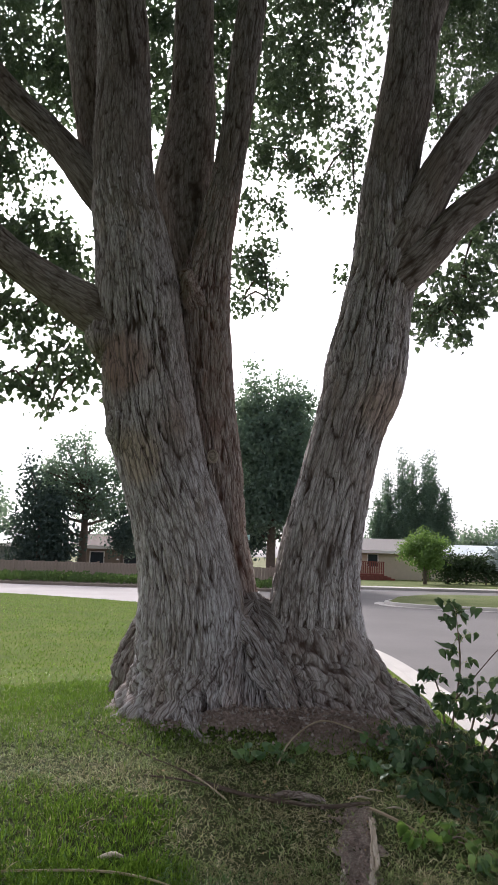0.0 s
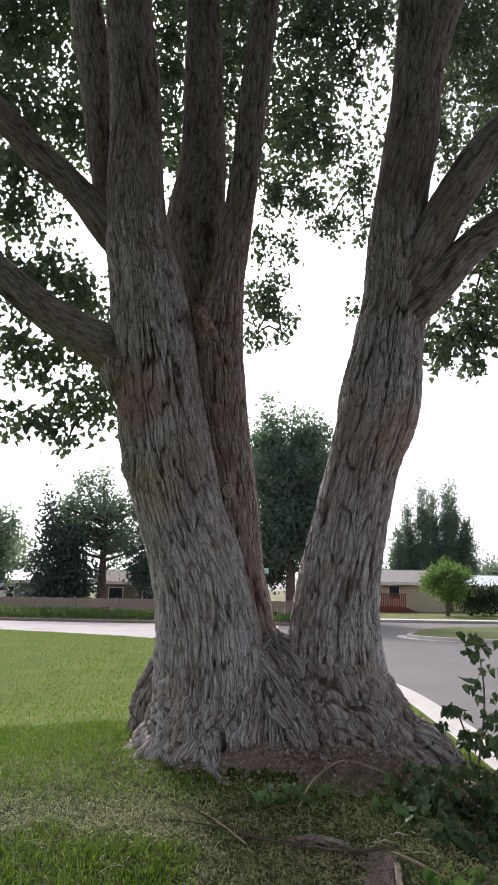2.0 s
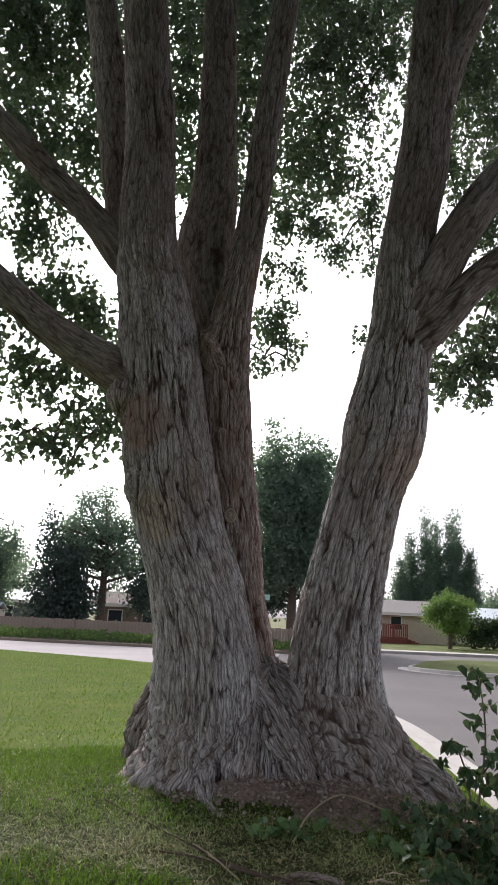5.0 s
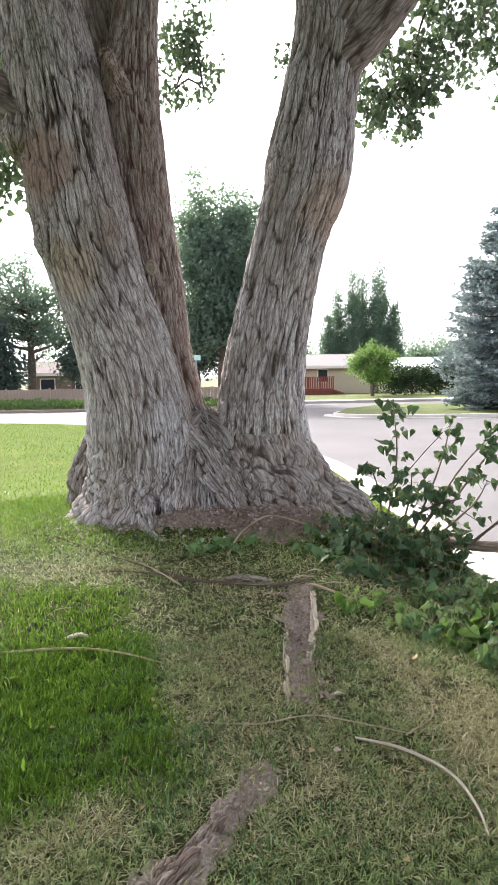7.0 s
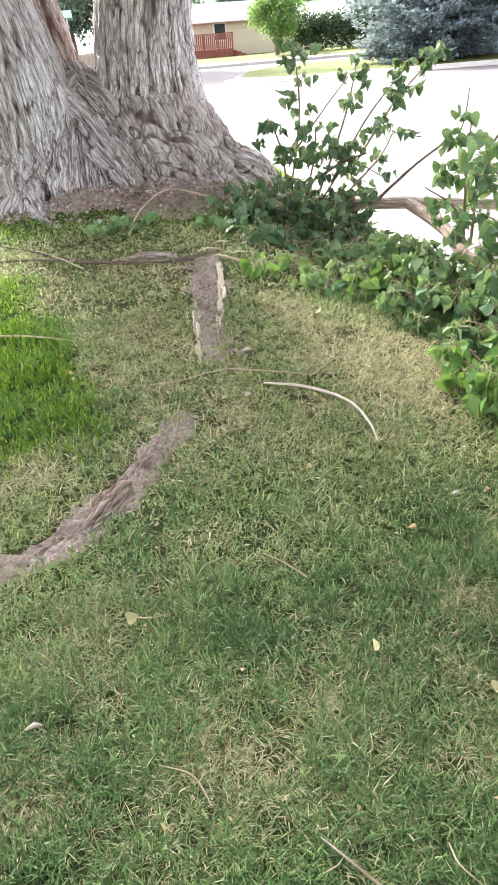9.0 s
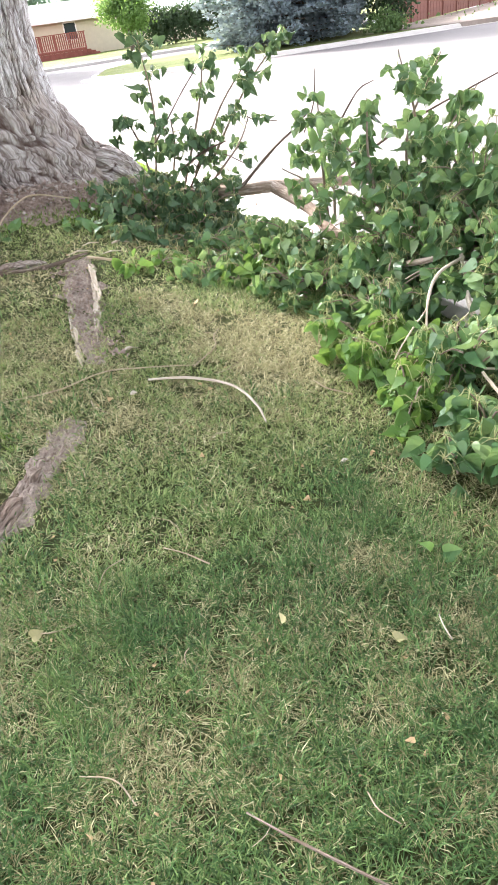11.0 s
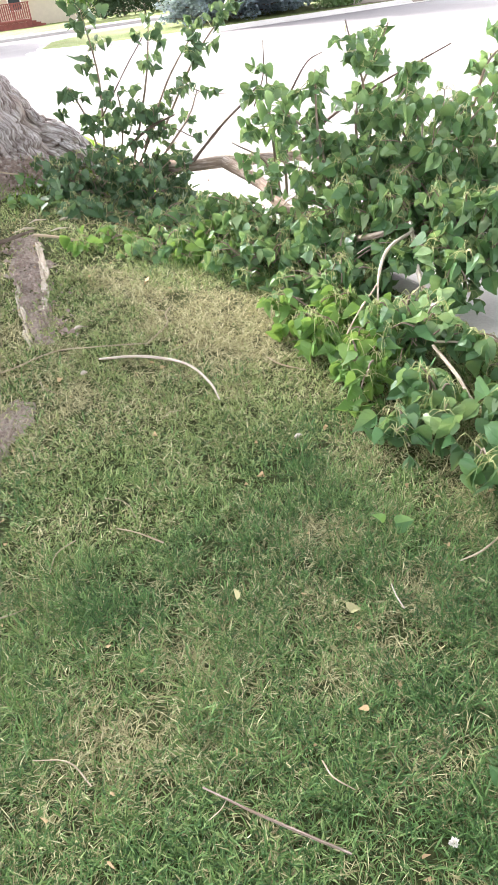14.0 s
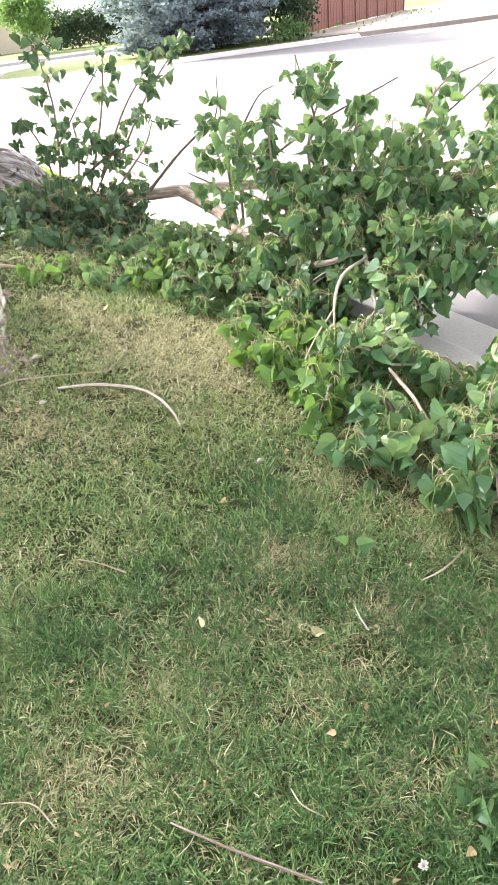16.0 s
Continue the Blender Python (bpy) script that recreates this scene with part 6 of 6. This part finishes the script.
def dryness(x, y):
    """Share of straw among the blades."""
    d = 0.30 + 0.5 * (vnoise(x * 2.3 + 20, y * 2.3 + 20, 1.0) - 0.5) + 0.7 * (vnoise(x * 8 + 20, y * 8 + 20, 2.0) - 0.5)
    d = d + 0.85 * blob(x, y, 1.22, 2.62, 0.28, 0.45, 15) + 0.45 * blob(x, y, 0.95, 3.2, 0.10, 0.55, 22) + 0.3 * blob(x, y, 0.15, 3.0, 0.45, 1.1) + 0.3 * blob(x, y, 0.9, 2.35, 0.5, 0.4) + 0.12 * smooth01((y - 1.5) / 0.7) - 0.14 * smooth01((1.0 - y) / 0.4) + 0.7 * blob(x, y, 0.90, 1.19, 0.13, 0.08, -30)
    d = d + 0.5 * blob(x, y, 1.5, 1.2, 0.3, 0.35) + 0.15 * blob(x, y, 0.0, 4.3, 1.2, 0.4) + 0.12 * blob(x, y, -0.3, 2.3, 0.22, 0.9, -40)
    d = d + 0.10 * smooth01((1.5 - y) / 0.3) - 0.5 * lushness(x, y) - 0.16 * smooth01((y - 4.4) / 0.8) - 0.15 * blob(x, y, 0.6, 1.8, 0.4, 0.3)
    d = d * (1 - 0.85 * smooth01((y - 6.8) / 2)) 
    return np.clip(d, 0.0, 0.97)


def blades(name, label, x, y, length, width, mat, rng, lean):
    n = len(x)
    z = ground_z(x, y)
    az = rng.uniform(0, 2 * math.pi, n)
    tilt = np.clip(rng.normal(lean, 0.3, n), 0.05, 1.5)
    d = np.stack([np.cos(az), np.sin(az), np.zeros(n)], axis=1)
    s = np.stack([-np.sin(az), np.cos(az), np.zeros(n)], axis=1)
    up = np.array((0, 0, 1.0))
    base = np.stack([x, y, z - 0.004], axis=1)
    ang2 = np.minimum(tilt + rng.uniform(0.1, 0.7, n), 1.75)
    mid = base + (length * 0.5)[:, None] * (d * np.sin(tilt)[:, None] + up * np.cos(tilt)[:, None])
    tip = mid + (length * 0.5)[:, None] * (d * np.sin(ang2)[:, None] + up * np.cos(ang2)[:, None])
    tip[:, 2] = np.maximum(tip[:, 2], z + 0.003)
    tw = s * np.cos(rng.uniform(-0.9, 0.9, n))[:, None] + up * np.sin(rng.uniform(-0.9, 0.9, n))[:, None] * 0.5
    w = (width * 0.5)[:, None]
    V = np.stack([base, mid + tw * w, tip, mid - tw * w], axis=1).reshape(-1, 3)
    o = (np.arange(n) * 4)[:, None]
    F = np.concatenate([o + np.array((0, 1, 3)), o + np.array((1, 2, 3))], axis=1).reshape(-1, 3)
    return tagged(mesh_object(name, V, F, mat), label, "grass", kind="stuff")


def sow(n, x0, x1, y0, y1, size, wid, seed, tag):
    rng = np.random.default_rng(seed)
    x, y = rng.uniform(x0, x1, n), rng.uniform(y0, y1, n)
    keep = (x < kerb_x(y) - 0.02) & (rng.uniform(0, 1, n) > bare(x, y) * 1.15)
    x, y = x[keep], y[keep]
    edge = np.minimum(np.minimum(x - x0, x1 + 0.4 - x), np.minimum(y - y0 + (0.4 if y0 > 1 else 0.0), y1 + 0.4 - y))
    keep = edge > 0.35 * vnoise(x * 6 + 60, y * 6 + 60, 51.0) - 0.02
    x, y = x[keep], y[keep]
    tuft = vnoise(x * 11, y * 11, 8.0)
    gap = vnoise(x * 34 + 7, y * 34 + 7, 18.0)
    keep = rng.uniform(0, 1, len(x)) < (0.2 + 1.0 * tuft + 0.3 * smooth01((y - 1.4) / 0.5)) * (0.15 + 1.5 * smooth01((gap - 0.25) / 0.4))
    x, y = x[keep], y[keep]
    k = len(x)
    dry = rng.uniform(0, 1, k) < dryness(x, y)
    lush = ~dry & (rng.uniform(0, 1, k) < lushness(x, y))
    ln = size * rng.uniform(0.55, 1.35, k) * (0.7 + 0.6 * vnoise(x * 5, y * 5, 9.0))
    wd = wid * rng.uniform(0.7, 1.3, k)
    # dark tufts, denser near the path to put the near lawn's shade into colour
    rich = 1.1 * smooth01((vnoise(x * 3.1 + 60, y * 3.1 + 60, 31.0) - 0.35) / 0.4) * vnoise(x * 9 + 60, y * 9 + 60, 32.0) + 0.05 + 0.45 * smooth01((1.4 - y) / 0.8) + 0.4 * blob(x, y, 0.68, 1.08, 0.32, 0.2)
    deep = ~dry & (rng.uniform(0, 1, k) < rich * (1 - 0.5 * smooth01((y - 1.4) / 0.4)) * (1 - smooth01((y - 3.0) / 2.0)))
    lush = lush & ~deep
    pale = ~dry & ~lush & ~deep & (rng.uniform(0, 1, k) < 0.95 * smooth01((y - 1.2) / 0.7) * (0.5 + vnoise(x * 4 + 70, y * 4 + 70, 41.0)) * (1 - 0.8 * smooth01((y - 6.3) / 1.6)))
    g = ~dry & ~lush & ~deep & ~pale
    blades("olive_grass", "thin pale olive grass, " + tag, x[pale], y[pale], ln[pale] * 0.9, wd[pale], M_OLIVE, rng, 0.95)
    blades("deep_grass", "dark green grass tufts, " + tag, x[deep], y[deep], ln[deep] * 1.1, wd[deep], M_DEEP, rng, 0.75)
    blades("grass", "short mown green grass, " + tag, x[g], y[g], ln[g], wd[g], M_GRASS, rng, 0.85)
    blades("lush_grass", "lush bright green grass, " + tag, x[lush], y[lush], ln[lush] * 1.1, wd[lush], M_LUSH, rng, 0.55)
    blades("dry_grass", "dead straw-coloured grass, " + tag, x[dry], y[dry], ln[dry] * 1.05, wd[dry] * 0.75, M_STRAW, rng, 1.15)


sow(420000, -0.65, 1.95, -0.25, 1.5, 0.045, 0.0034, 1, "close to the path")
sow(300000, -1.7, 2.1, 1.5, 3.5, 0.046, 0.0050, 4, "by the fallen branch")
sow(230000, -3.4, 2.1, 3.5, 7.5, 0.050, 0.0068, 2, "round the tree")
sow(110000, -14.0, 2.1, 6.4, 27.0, 0.045, 0.016, 3, "behind the tree")

sow(24000, -8.0, 2.1, -4.5, -0.2, 0.065, 0.014, 5, "behind the path")
sow(16000, -8.0, -0.65, -0.35, 3.5, 0.065, 0.014, 6, "spreading beside the path")
sow(12000, -8.0, -3.4, 3.5, 7.5, 0.065, 0.016, 7, "at the lawn's open side")


# ---- litter ----
def scatter(name, label, n, fx, fy, size, mat, seed, flat=0.15):
    rng = np.random.default_rng(seed)
    x, y = fx(rng, n), fy(rng, n)
    z = ground_z(x, y) + rng.uniform(0.008, 0.03, n)
    tips = np.stack([rng.normal(0, 1, n), rng.normal(0, 1, n), rng.normal(0, flat, n)], axis=1)
    ob = leaves_mesh(name, np.stack([x, y, z], axis=1), tips, rng.uniform(0.5, 1.4, n) * size, mat, rng, False)
    return tagged(ob, label, "litter", kind="stuff")


scatter("bark_litter", "reddish bark flakes littering the tree's foot", 900, lambda r, n: r.normal(0.4, 0.55, n), lambda r, n: 5.44 + r.normal(0, 0.12, n), 0.03, M_ROOTBARK_FLAKE, 301)
scatter("bark_litter", "grey bark scraps on the duff below the trunks", 450, lambda r, n: r.normal(0.35, 0.6, n), lambda r, n: 5.45 + r.normal(0, 0.15, n), 0.03, M_GREYFLAKE, 306, 0.4)
scatter("leaf_litter", "scattered dry brown leaf scraps in the grass", 260, lambda r, n: r.uniform(-1.2, 1.9, n), lambda r, n: r.uniform(0.3, 4.6, n), 0.018, M_WILTLEAF, 302)
scatter("bark_litter", "crumbs of pale bark on the bare earth", 260, lambda r, n: r.normal(0.54, 0.07, n), lambda r, n: r.uniform(2.8, 4.1, n), 0.022, M_ROOTBARK_FLAKE, 305)
rng_l = np.random.default_rng(303)
for k in range(26):
    x, y, a, l = rng_l.uniform(-0.9, 1.6), rng_l.uniform(0.5, 4.6), rng_l.uniform(0, 6.28), rng_l.uniform(0.05, 0.16)
    r = rng_l.uniform(0.001, 0.0022)
    stick("twig", [(x, y, 0.014, r), (x + math.cos(a) * l * 0.5, y + math.sin(a) * l * 0.5, 0.02, r), (x + math.cos(a + 0.3) * l, y + math.sin(a + 0.3) * l, 0.014, r * 0.7)], M_DRYSTICK, "short dry twig scrap in the grass", 6)
for x, y, l, r in [(-0.71, 3.50, 0.12, 0.016), (-0.31, 1.08, 0.04, 0.010), (0.60, 2.85, 0.05, 0.010), (0.52, 2.45, 0.03, 0.008), (0.90, 4.3, 0.12, 0.012), (0.60, 4.22, 0.14, 0.007), (0.72, 4.34, 0.11, 0.005), (0.80, 4.12, 0.12, 0.005), (1.05, 1.62, 0.03, 0.008)]:
    stick("bark_chip", [(x, y, 0.012, r * 0.5), (x + l * 0.5, y + l * 0.2, 0.014, r), (x + l, y + l * 0.1, 0.012, r * 0.4)], M_PALEBARK, "pale broken chip of bark on the grass", 16, r * 0.4, 7.0 + x, 0.008, 0.5, 20.0, (0.012, 0.05))
